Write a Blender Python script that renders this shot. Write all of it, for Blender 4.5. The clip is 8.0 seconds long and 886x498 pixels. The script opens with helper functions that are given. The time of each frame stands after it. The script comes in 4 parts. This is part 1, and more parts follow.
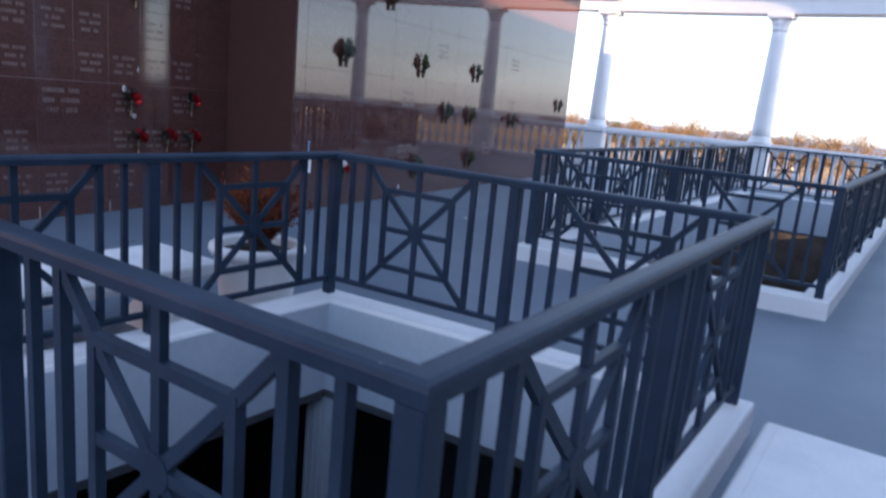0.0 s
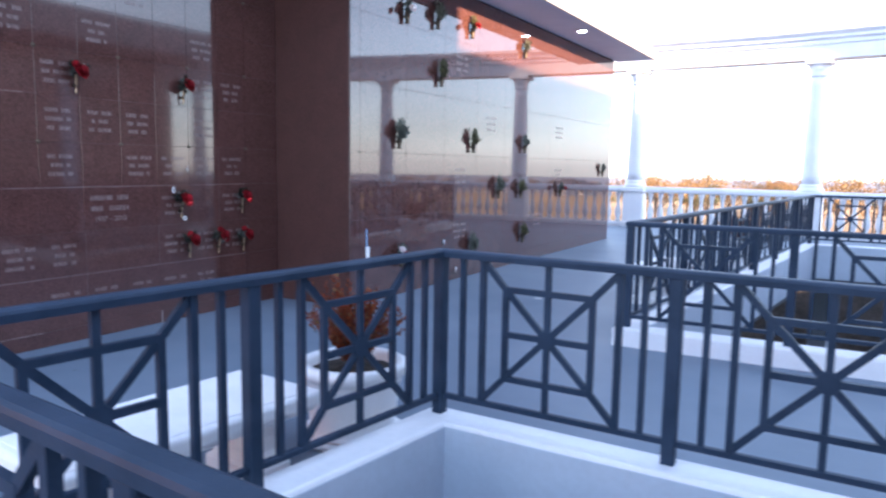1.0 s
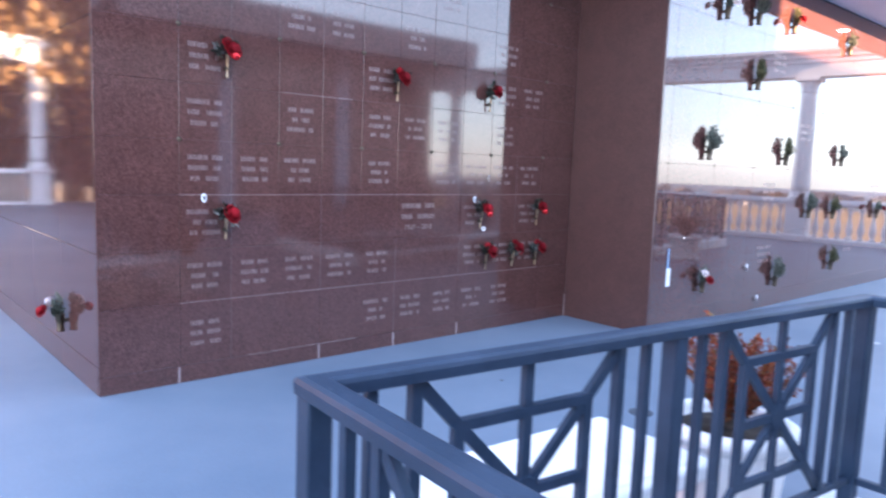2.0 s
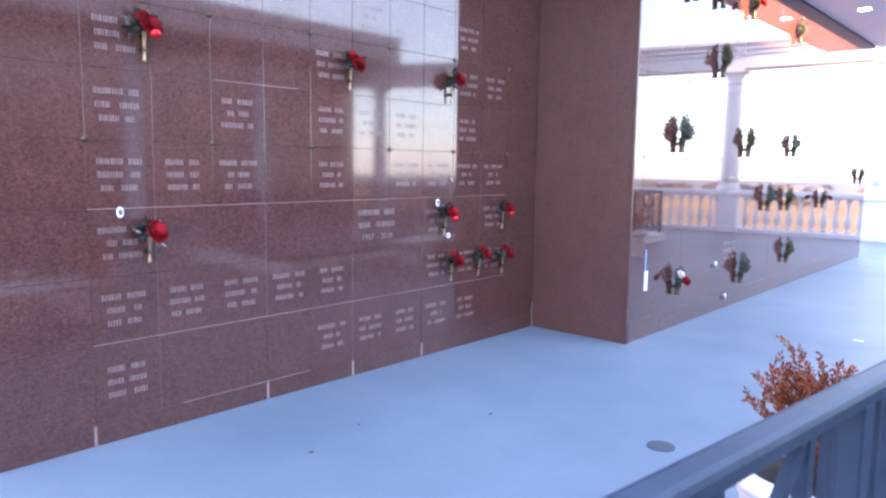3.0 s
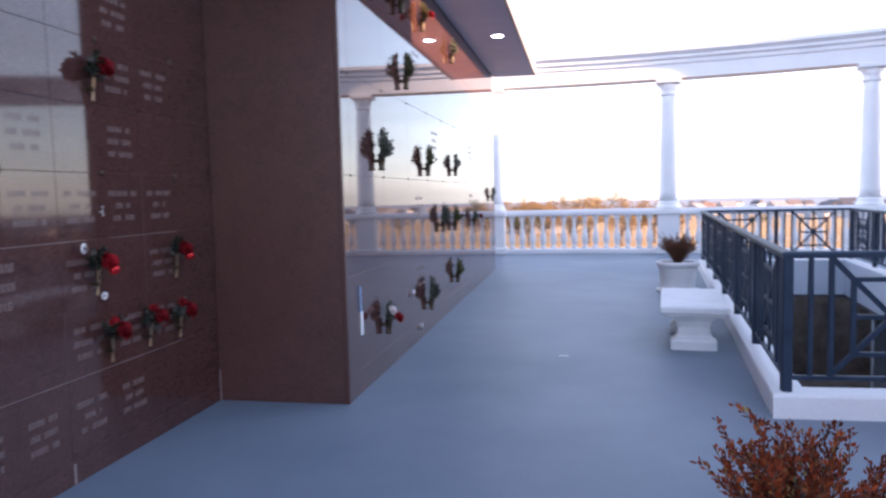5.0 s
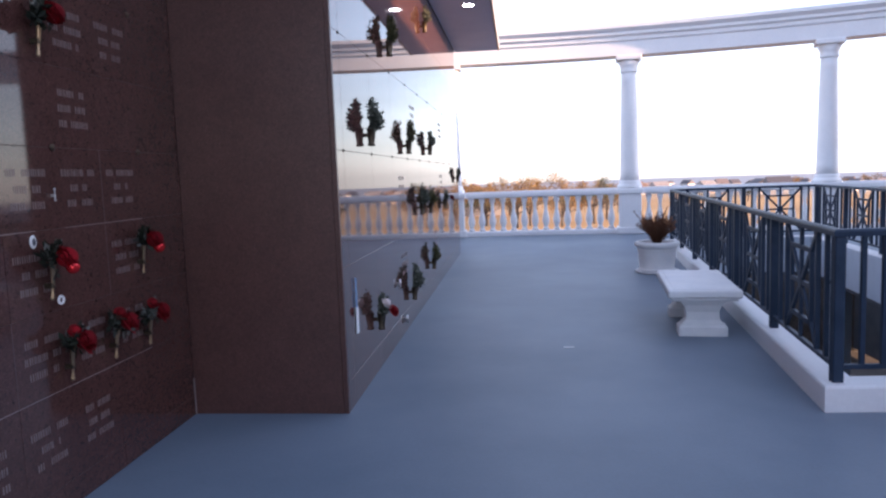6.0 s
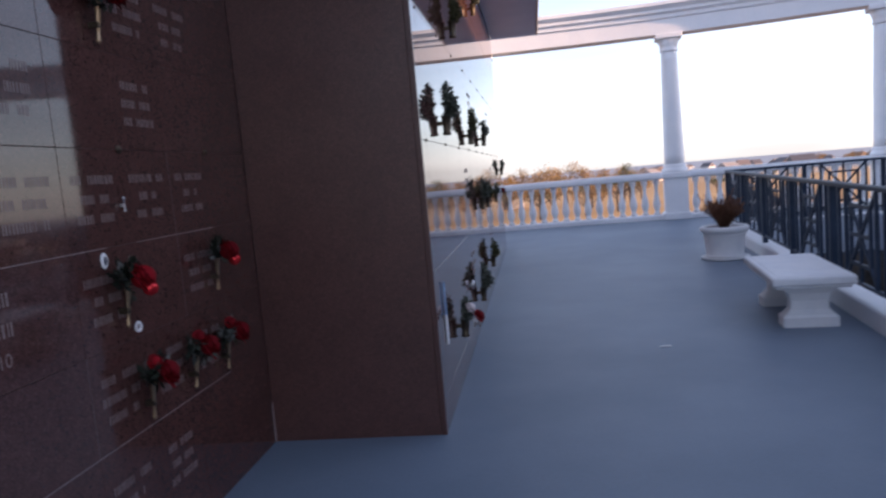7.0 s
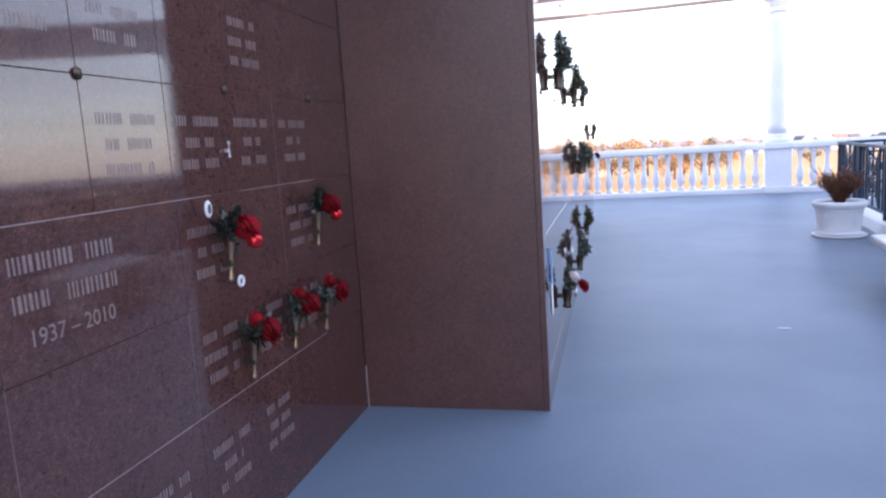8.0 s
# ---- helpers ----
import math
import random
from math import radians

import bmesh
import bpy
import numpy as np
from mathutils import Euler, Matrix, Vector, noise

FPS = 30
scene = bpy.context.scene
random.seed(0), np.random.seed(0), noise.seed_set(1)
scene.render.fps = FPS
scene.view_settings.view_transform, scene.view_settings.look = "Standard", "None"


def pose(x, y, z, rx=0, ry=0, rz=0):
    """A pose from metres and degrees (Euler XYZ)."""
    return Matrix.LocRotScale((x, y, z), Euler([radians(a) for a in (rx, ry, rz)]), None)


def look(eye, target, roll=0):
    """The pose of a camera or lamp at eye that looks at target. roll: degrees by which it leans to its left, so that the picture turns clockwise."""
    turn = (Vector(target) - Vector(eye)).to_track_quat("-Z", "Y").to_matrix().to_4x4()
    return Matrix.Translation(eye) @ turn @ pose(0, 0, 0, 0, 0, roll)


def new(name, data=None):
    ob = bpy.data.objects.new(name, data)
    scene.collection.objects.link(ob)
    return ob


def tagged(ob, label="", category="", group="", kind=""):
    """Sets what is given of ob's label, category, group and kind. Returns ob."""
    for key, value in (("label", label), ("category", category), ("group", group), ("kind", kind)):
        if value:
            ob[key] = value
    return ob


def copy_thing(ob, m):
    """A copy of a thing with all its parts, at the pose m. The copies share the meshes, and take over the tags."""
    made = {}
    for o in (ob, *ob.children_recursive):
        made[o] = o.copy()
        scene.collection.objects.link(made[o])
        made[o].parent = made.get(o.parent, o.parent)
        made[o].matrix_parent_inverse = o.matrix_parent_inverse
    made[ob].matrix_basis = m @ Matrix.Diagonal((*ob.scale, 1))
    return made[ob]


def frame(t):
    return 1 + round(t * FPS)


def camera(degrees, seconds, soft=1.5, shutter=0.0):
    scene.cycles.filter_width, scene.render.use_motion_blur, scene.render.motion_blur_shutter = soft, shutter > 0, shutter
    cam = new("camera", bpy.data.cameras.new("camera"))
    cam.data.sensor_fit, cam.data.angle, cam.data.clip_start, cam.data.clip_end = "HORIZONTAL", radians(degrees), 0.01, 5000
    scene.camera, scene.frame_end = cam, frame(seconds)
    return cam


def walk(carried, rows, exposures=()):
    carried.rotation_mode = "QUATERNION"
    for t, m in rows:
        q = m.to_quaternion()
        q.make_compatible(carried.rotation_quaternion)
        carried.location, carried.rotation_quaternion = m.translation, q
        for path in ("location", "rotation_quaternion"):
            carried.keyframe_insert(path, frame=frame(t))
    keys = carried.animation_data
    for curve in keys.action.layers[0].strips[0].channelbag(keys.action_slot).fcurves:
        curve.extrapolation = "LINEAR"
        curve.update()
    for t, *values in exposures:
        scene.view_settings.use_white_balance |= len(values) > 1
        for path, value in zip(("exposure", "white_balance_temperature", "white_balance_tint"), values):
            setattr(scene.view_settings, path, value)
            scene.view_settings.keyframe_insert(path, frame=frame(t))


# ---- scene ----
cam = camera(64.1, 8.0, soft=2.3, shutter=0.3)
PATH = [
    (0, (2.648, 1.167, 1.578), (1.72, 2.887, 1.153), 5.4),
    (0.5, (2.263, 1.275, 1.614), (1.332, 3.027, 1.357), 5.9),
    (1, (1.778, 1.477, 1.621), (0.777, 3.193, 1.384), 0.9),
    (1.5, (1.276, 1.451, 1.621), (-0.026, 2.946, 1.355), 4.8),
    (2, (0.815, 1.448, 1.652), (-0.669, 2.768, 1.415), 2.1),
    (2.2, (0.653, 1.507, 1.617), (-0.822, 2.841, 1.41), -1.2),
    (3.3, (-0.29, 1.851, 1.647), (-1.505, 3.423, 1.418), 1.3),
    (3.5, (-0.412, 1.941, 1.636), (-1.486, 3.617, 1.441), -1.5),
    (4, (-0.821, 2.228, 1.605), (-1.704, 4.017, 1.462), -4.6),
    (4.5, (-1.083, 2.431, 1.564), (-1.734, 4.317, 1.422), -0.1),
    (5, (-1.357, 2.678, 1.588), (-1.739, 4.635, 1.433), -1.4),
    (5.2, (-1.451, 2.804, 1.545), (-1.735, 4.776, 1.37), -3.7),
    (6.3, (-2.098, 3.358, 1.561), (-2.263, 5.341, 1.352), -1.1),
    (6.5, (-2.174, 3.421, 1.56), (-2.309, 5.408, 1.374), -0.7),
    (7, (-2.477, 3.717, 1.548), (-2.747, 5.687, 1.335), -5.1),
    (7.5, (-2.645, 3.877, 1.537), (-3.138, 5.798, 1.279), -3.3),
    (8, (-2.721, 3.965, 1.504), (-3.196, 5.886, 1.212), -3.6),
]
EXPOSURES = [(t, e + 1.5, k, tint) for t, e, k, tint in (
    (0.0, 0.05, 5250, 15), (0.5, 1.02, 5250, 15), (1.0, 1.0, 5250, 15), (1.5, 1.05, 5250, 16), (2.0, 1.8, 5300, 17), (2.2, 1.95, 5330, 18), (3.5, 2.1, 5500, 22), (4.0, 1.65, 5550, 23),
    (4.5, 1.2, 5600, 23), (5.0, 0.5, 5600, 22), (6.5, -0.1, 5600, 22), (7.0, -0.4, 5600, 22), (7.5, 0.15, 5600, 22), (8.0, 1.0, 5600, 22))]
walk(cam, [(t, look(eye, target, roll)) for t, eye, target, roll in PATH], EXPOSURES)

# ---- world and sun ----
SUN_TO = Vector((1.0, -0.25, 0.0)).normalized()
SUN_UP = radians(11.9)
world = bpy.data.worlds.new("evening_sky")
scene.world = world
world.use_nodes = True
wn = world.node_tree.nodes
sky = wn.new("ShaderNodeTexSky")
sky.sky_type = "NISHITA"
sky.sun_disc = False
sky.sun_elevation = SUN_UP
sky.sun_rotation = math.atan2(SUN_TO.x, SUN_TO.y)
sky.air_density, sky.dust_density, sky.ozone_density = 1.0, 0.6, 1.0
wn["Background"].inputs["Strength"].default_value = 0.15
wl = world.node_tree.links
haze = wn.new("ShaderNodeHueSaturation")          # thin high cloud pales the blue
haze.inputs["Saturation"].default_value, haze.inputs["Value"].default_value = 0.5, 1.2
wc, wm, wz = wn.new("ShaderNodeTexCoord"), wn.new("ShaderNodeMapping"), wn.new("ShaderNodeTexNoise")
wm.inputs["Scale"].default_value = (1.2, 1.2, 9.0)
wz.inputs["Scale"].default_value, wz.inputs["Detail"].default_value = 2.2, 6
wr = wn.new("ShaderNodeMapRange")
wr.inputs["From Min"].default_value, wr.inputs["From Max"].default_value = 0.3, 0.75
wr.inputs["To Min"].default_value, wr.inputs["To Max"].default_value = 1.05, 1.4
wl.new(wc.outputs["Generated"], wm.inputs["Vector"])
wl.new(wm.outputs["Vector"], wz.inputs["Vector"])
wl.new(wz.outputs["Fac"], wr.inputs["Value"])
wl.new(wr.outputs["Result"], haze.inputs["Value"])
wl.new(sky.outputs["Color"], haze.inputs["Color"])
wl.new(haze.outputs["Color"], wn["Background"].inputs["Color"])

sun = new("sun", bpy.data.lights.new("sun", "SUN"))
sun.data.energy, sun.data.angle, sun.data.color = 5.0, radians(0.6), (1.0, 0.6, 0.29)
to_sun = Vector((SUN_TO.x * math.cos(SUN_UP), SUN_TO.y * math.cos(SUN_UP), math.sin(SUN_UP)))
sun.matrix_world = look(to_sun * 60, (0, 0, 0))


# ---- materials ----
def material(name, rough=0.6, metal=0.0, ior=1.5):
    m = bpy.data.materials.new(name)
    m.use_nodes = True
    b = m.node_tree.nodes["Principled BSDF"]
    b.inputs["Roughness"].default_value = rough
    b.inputs["Metallic"].default_value = metal
    b.inputs["IOR"].default_value = ior
    return m, m.node_tree.nodes, m.node_tree.links, b


def ramp(nodes, links, source, stops):
    r = nodes.new("ShaderNodeValToRGB")
    while len(r.color_ramp.elements) < len(stops):
        r.color_ramp.elements.new(0.5)
    for e, (p, c) in zip(r.color_ramp.elements, stops):
        e.position, e.color = p, (*c, 1)
    links.new(source, r.inputs["Fac"])
    return r.outputs["Color"]


def noise_node(nodes, links, scale, detail=4, rough=0.6, coords="Object"):
    tc = nodes.new("ShaderNodeTexCoord")
    n = nodes.new("ShaderNodeTexNoise")
    n.inputs["Scale"].default_value = scale
    n.inputs["Detail"].default_value = detail
    n.inputs["Roughness"].default_value = rough
    links.new(tc.outputs[coords], n.inputs["Vector"])
    return n.outputs["Fac"]


def world_noise(nodes, links, scale, detail=4, rough=0.6, stretch=(1, 1, 1)):
    g = nodes.new("ShaderNodeNewGeometry")
    mp = nodes.new("ShaderNodeMapping")
    mp.inputs["Scale"].default_value = stretch
    n = nodes.new("ShaderNodeTexNoise")
    n.inputs["Scale"].default_value = scale
    n.inputs["Detail"].default_value = detail
    n.inputs["Roughness"].default_value = rough
    links.new(g.outputs["Position"], mp.inputs["Vector"])
    links.new(mp.outputs["Vector"], n.inputs["Vector"])
    return n.outputs["Fac"]


def mix(nodes, links, fac, a, b, mode="MIX"):
    m = nodes.new("ShaderNodeMix")
    m.data_type, m.blend_type = "RGBA", mode
    for sock, val in ((m.inputs[0], fac), (m.inputs[6], a), (m.inputs[7], b)):
        if isinstance(val, (int, float)):
            sock.default_value = val
        elif isinstance(val, tuple):
            sock.default_value = (*val, 1)
        else:
            links.new(val, sock)
    return m.outputs[2]


def bump(nodes, links, b, height, strength, distance=0.01):
    n = nodes.new("ShaderNodeBump")
    n.inputs["Strength"].default_value = strength
    n.inputs["Distance"].default_value = distance
    links.new(height, n.inputs["Height"])
    links.new(n.outputs["Normal"], b.inputs["Normal"])


def two_scale(name, dark, light, big, small, rough=0.6, metal=0.0, relief=0.2, spread=0.12, stretch=(1, 1, 1)):
    """A surface with broad stains and fine grain between two colours."""
    m, n, l, b = material(name, rough, metal)
    c1 = ramp(n, l, world_noise(n, l, big, 5, 0.6, stretch), [(0.35, dark), (0.65, light)])
    f2 = world_noise(n, l, small, 3, 0.7, stretch)
    c2 = ramp(n, l, f2, [(0.3, (1 - spread,) * 3), (0.7, (1.0,) * 3)])
    l.new(mix(n, l, 1.0, c1, c2, "MULTIPLY"), b.inputs["Base Color"])
    rr = n.new("ShaderNodeMapRange")
    rr.inputs["To Min"].default_value, rr.inputs["To Max"].default_value = rough * 0.85, min(1, rough * 1.15)
    l.new(f2, rr.inputs["Value"])
    l.new(rr.outputs["Result"], b.inputs["Roughness"])
    if relief:
        bump(n, l, b, f2, relief, 0.004)
    return m


def granite(name, rough, tone=1.0, smears=1.0, ior=1.72, spots=0.75):
    m, n, l, b = material(name, rough, 0.0, ior)
    g = n.new("ShaderNodeNewGeometry")
    v = n.new("ShaderNodeTexVoronoi")
    v.inputs["Scale"].default_value = 170
    l.new(g.outputs["Position"], v.inputs["Vector"])
    grain = ramp(n, l, v.outputs["Color"], [(0.1, (0.115 * tone, 0.052 * tone, 0.046 * tone)), (0.35, (0.17 * tone, 0.078 * tone, 0.067 * tone)),
                                           (0.75, (0.215 * tone, 0.1 * tone, 0.086 * tone)), (0.97, (0.28 * tone, 0.15 * tone, 0.13 * tone))])
    broad = ramp(n, l, world_noise(n, l, 5, 6, 0.7), [(0.3, (0.84, 0.82, 0.82)), (0.7, (1.08, 1.06, 1.05))])
    mottle = ramp(n, l, world_noise(n, l, 38, 4, 0.75), [(0.36, (1 - 0.38 * spots, 1 - 0.42 * spots, 1 - 0.42 * spots)), (0.52, (1.0, 1.0, 1.0)), (0.7, (1 + 0.12 * spots, 1 + 0.1 * spots, 1 + 0.08 * spots))])
    c = mix(n, l, 1.0, mix(n, l, 1.0, grain, broad, "MULTIPLY"), mottle, "MULTIPLY")
    oi = n.new("ShaderNodeObjectInfo")
    piece = ramp(n, l, oi.outputs["Random"], [(0.0, (0.94, 0.93, 0.93)), (1.0, (1.04, 1.04, 1.04))])
    l.new(mix(n, l, 1.0, c, piece, "MULTIPLY"), b.inputs["Base Color"])
    smear = world_noise(n, l, 3.5, 5, 0.65)
    rr = n.new("ShaderNodeMapRange")
    rr.inputs["From Min"].default_value, rr.inputs["From Max"].default_value = 0.35, 0.75
    rr.inputs["To Min"].default_value, rr.inputs["To Max"].default_value = rough * (1 - 0.5 * smears), rough * (1 + 0.8 * smears)
    l.new(smear, rr.inputs["Value"])
    l.new(rr.outputs["Result"], b.inputs["Roughness"])
    return m


def leafy(name, stops, rough=0.6):
    m, n, l, b = material(name, rough)
    g = n.new("ShaderNodeNewGeometry")
    l.new(ramp(n, l, g.outputs["Random Per Island"], stops), b.inputs["Base Color"])
    b.inputs["Specular IOR Level"].default_value = 0.15
    return m


def plain(name, colour, rough=0.5, metal=0.0, vary=0.15, scale=40):
    m, n, l, b = material(name, rough, metal)
    f = noise_node(n, l, scale, 3)
    lo = tuple(c * (1 - vary) for c in colour)
    hi = tuple(min(1, c * (1 + vary)) for c in colour)
    l.new(ramp(n, l, f, [(0.3, lo), (0.7, hi)]), b.inputs["Base Color"])
    return m


GRANITE = granite("polished_red_granite", 0.035, 0.5, 0.35)
GRANITE_A = granite("weathered_polished_granite", 0.055, 0.45, 0.35, 1.58)
GRANITE_RETURN = granite("honed_red_granite", 0.36, 0.47, 0.2, 1.45, 0.3)
GRANITE_DULL = granite("lower_level_granite", 0.3, 1.2)
CAULK = two_scale("joint_caulk", (0.09, 0.058, 0.054), (0.14, 0.095, 0.09), 3, 60, 0.7)
LIGHT_CAULK = two_scale("pale_caulk", (0.2, 0.15, 0.145), (0.32, 0.25, 0.24), 3, 60, 0.7)
INSCRIPTION = plain("cut_lettering", (0.19, 0.138, 0.13), 0.4, 0, 0.2, 60)
FLOOR = two_scale("coated_deck", (0.13, 0.172, 0.232), (0.186, 0.232, 0.296), 0.5, 45, 0.5, 0, 0.2, 0.14)
WHITE = two_scale("white_masonry_paint", (0.81, 0.82, 0.84), (0.87, 0.87, 0.88), 1.5, 30, 0.6, 0, 0.2, 0.06)
# white paint with the bluish shade of upright well faces in its colour
LINING = two_scale("well_shaded_white", (0.47, 0.535, 0.63), (0.54, 0.605, 0.7), 1.2, 25, 0.7, 0, 0.2, 0.08)
STONE = two_scale("cast_white_stone", (0.79, 0.8, 0.82), (0.87, 0.87, 0.87), 5, 120, 0.7, 0, 0.25, 0.08)
IRON = two_scale("slate_blue_enamel", (0.017, 0.031, 0.058), (0.03, 0.048, 0.084), 4, 90, 0.5, 0, 0.25, 0.15)
def chip(m, colour, scale, start):
    """Small worn spots of another colour over a material's own."""
    n, l = m.node_tree.nodes, m.node_tree.links
    base = n["Principled BSDF"].inputs["Base Color"]
    mask = ramp(n, l, world_noise(n, l, scale, 5, 0.7), [(start, (0, 0, 0)), (start + 0.03, (1, 1, 1))])
    l.new(mix(n, l, mask, base.links[0].from_socket, colour), base)


chip(IRON, (0.26, 0.28, 0.31), 22, 0.735)
IRON.node_tree.nodes["Principled BSDF"].inputs["Specular IOR Level"].default_value = 0.22
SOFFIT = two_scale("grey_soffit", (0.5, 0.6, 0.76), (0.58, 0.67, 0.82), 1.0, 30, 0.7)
FASCIA = two_scale("grey_roof_edge", (0.32, 0.33, 0.36), (0.4, 0.4, 0.42), 1.0, 30, 0.6)
BRONZE = plain("aged_bronze", (0.1, 0.08, 0.058), 0.48, 1.0, 0.3, 70)
BRASS = plain("worn_brass", (0.4, 0.29, 0.18), 0.34, 1.0, 0.2, 70)
RED = leafy("red_petals", [(0.0, (0.06, 0.001, 0.003)), (0.6, (0.16, 0.003, 0.007)), (1.0, (0.27, 0.006, 0.012))], 0.8)
PINK = leafy("pale_petals", [(0.0, (0.55, 0.45, 0.45)), (1.0, (0.75, 0.7, 0.68))], 0.7)
FOIL = plain("red_foil_ball", (0.55, 0.02, 0.025), 0.18, 0.6, 0.1)
GREEN = leafy("dusty_green_leaves", [(0.0, (0.009, 0.012, 0.008)), (0.6, (0.02, 0.025, 0.017)), (1.0, (0.055, 0.058, 0.045))], 0.6)
GREYGREEN = leafy("dusty_grey_green_leaves", [(0.0, (0.04, 0.048, 0.038)), (0.6, (0.1, 0.112, 0.09)), (1.0, (0.22, 0.23, 0.19))], 0.7)
SILVERLEAF = leafy("frosted_leaves", [(0.0, (0.07, 0.08, 0.07)), (1.0, (0.2, 0.2, 0.18))], 0.6)
RUST = leafy("rust_leaves", [(0.0, (0.045, 0.02, 0.012)), (0.3, (0.15, 0.034, 0.014)), (0.75, (0.29, 0.055, 0.018)), (0.92, (0.32, 0.12, 0.04)), (1.0, (0.2, 0.17, 0.07))], 0.65)
RUST_DULL = leafy("faded_rust_leaves", [(0.0, (0.07, 0.03, 0.02)), (0.5, (0.18, 0.07, 0.04)), (1.0, (0.3, 0.17, 0.1))], 0.65)
GOLD = leafy("autumn_leaves", [(0.0, (0.1, 0.06, 0.03)), (0.5, (0.24, 0.14, 0.05)), (1.0, (0.38, 0.24, 0.1))], 0.7)
OLIVE = leafy("olive_leaves", [(0.0, (0.04, 0.05, 0.025)), (1.0, (0.13, 0.12, 0.06))], 0.7)
BARK = two_scale("bark", (0.06, 0.045, 0.035), (0.13, 0.1, 0.08), 3, 40, 0.9, 0, 0.6, 0.3)
SOIL = two_scale("dark_soil", (0.02, 0.015, 0.012), (0.05, 0.035, 0.025), 12, 90, 0.95, 0, 0.8, 0.4)
CARD = plain("white_card", (0.8, 0.8, 0.8), 0.6, 0, 0.03)
CHROME = plain("dull_chrome", (0.55, 0.55, 0.57), 0.3, 1.0, 0.15)
# near-black tone that holds the gloom below the deck in its colour
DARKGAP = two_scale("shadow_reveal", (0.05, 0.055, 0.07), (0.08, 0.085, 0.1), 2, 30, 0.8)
DRAINMAT = plain("dull_cast_metal", (0.06, 0.07, 0.09), 0.75, 0, 0.2, 90)
CONCRETE = two_scale("lower_concrete", (0.22, 0.2, 0.18), (0.32, 0.29, 0.26), 0.8, 30, 0.8)
GRASS = two_scale("dry_grass_land", (0.34, 0.19, 0.065), (0.5, 0.3, 0.11), 0.02, 0.6, 0.95, 0, 0.3, 0.35)
EARTHSTONE = two_scale("brown_rubble_stone", (0.08, 0.068, 0.062), (0.18, 0.152, 0.135), 2.2, 14, 0.9, 0, 0.8, 0.5)
def land_haze(m, colour, near, far):
    """Paint distance haze: blend a ground material towards one colour away from the terrace."""
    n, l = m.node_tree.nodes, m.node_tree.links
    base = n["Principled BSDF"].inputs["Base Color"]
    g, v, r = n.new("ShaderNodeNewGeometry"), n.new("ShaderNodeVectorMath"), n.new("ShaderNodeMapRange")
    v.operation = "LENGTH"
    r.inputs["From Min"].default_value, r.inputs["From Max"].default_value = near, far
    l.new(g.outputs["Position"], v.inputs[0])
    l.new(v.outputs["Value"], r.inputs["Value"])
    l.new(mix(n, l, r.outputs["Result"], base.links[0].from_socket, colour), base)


# blue-grey air haze put into the colour of the far ground
land_haze(GRASS, (0.2, 0.23, 0.28), 190, 420)


def varied(name, stops, rough=0.8):
    """One plain colour for each object, out of a range."""
    m, n, l, b = material(name, rough)
    oi = n.new("ShaderNodeObjectInfo")
    grime = ramp(n, l, world_noise(n, l, 0.6, 4), [(0.3, (0.85, 0.85, 0.85)), (0.7, (1, 1, 1))])
    l.new(mix(n, l, 1.0, ramp(n, l, oi.outputs["Random"], stops), grime, "MULTIPLY"), b.inputs["Base Color"])
    return m


HOUSE = varied("far_house_wall", [(0.0, (0.34, 0.27, 0.22)), (0.5, (0.5, 0.44, 0.4)), (1.0, (0.66, 0.64, 0.62))])
ROOFING = varied("far_house_roof", [(0.0, (0.1, 0.09, 0.1)), (0.6, (0.2, 0.14, 0.12)), (1.0, (0.3, 0.27, 0.26))])
PANE = plain("dark_window_glass", (0.03, 0.035, 0.045), 0.1)

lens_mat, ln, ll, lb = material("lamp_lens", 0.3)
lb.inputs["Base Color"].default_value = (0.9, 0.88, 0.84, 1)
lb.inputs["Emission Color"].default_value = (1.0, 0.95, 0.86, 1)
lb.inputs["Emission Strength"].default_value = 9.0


# ---- building helpers ----
def part(name, bm, mat, parent=None, label="", m=None, smooth=False):
    me = bpy.data.meshes.new(name)
    bm.to_mesh(me)
    bm.free()
    me.materials.append(mat)
    if smooth:
        for p in me.polygons:
            p.use_smooth = True
    ob = new(name, me)
    if parent is not None:
        ob.parent = parent
    if m is not None:
        ob.matrix_basis = m
    return tagged(ob, label)


def shared(name, me, parent, m):
    ob = new(name, me)
    ob.parent = parent
    ob.matrix_basis = m
    return ob


def root(name, m, label, category, group="", kind=""):
    ob = new(name)
    ob.empty_display_size = 0.1
    ob.matrix_basis = m
    return tagged(ob, label, category, group, kind)


def add_box(bm, lo, hi, m=None):
    m = m or Matrix()
    c = [(x, y, z) for z in (lo[2], hi[2]) for y in (lo[1], hi[1]) for x in (lo[0], hi[0])]
    v = [bm.verts.new(m @ Vector(p)) for p in c]
    for f in ((0, 2, 3, 1), (4, 5, 7, 6), (0, 1, 5, 4), (2, 6, 7, 3), (0, 4, 6, 2), (1, 3, 7, 5)):
        bm.faces.new([v[i] for i in f])


def box(lo, hi, bevel=0.0, segments=1):
    bm = bmesh.new()
    add_box(bm, lo, hi)
    if bevel:
        bmesh.ops.bevel(bm, geom=list(bm.edges), offset=bevel, segments=segments, affect="EDGES", profile=0.5)
    return bm


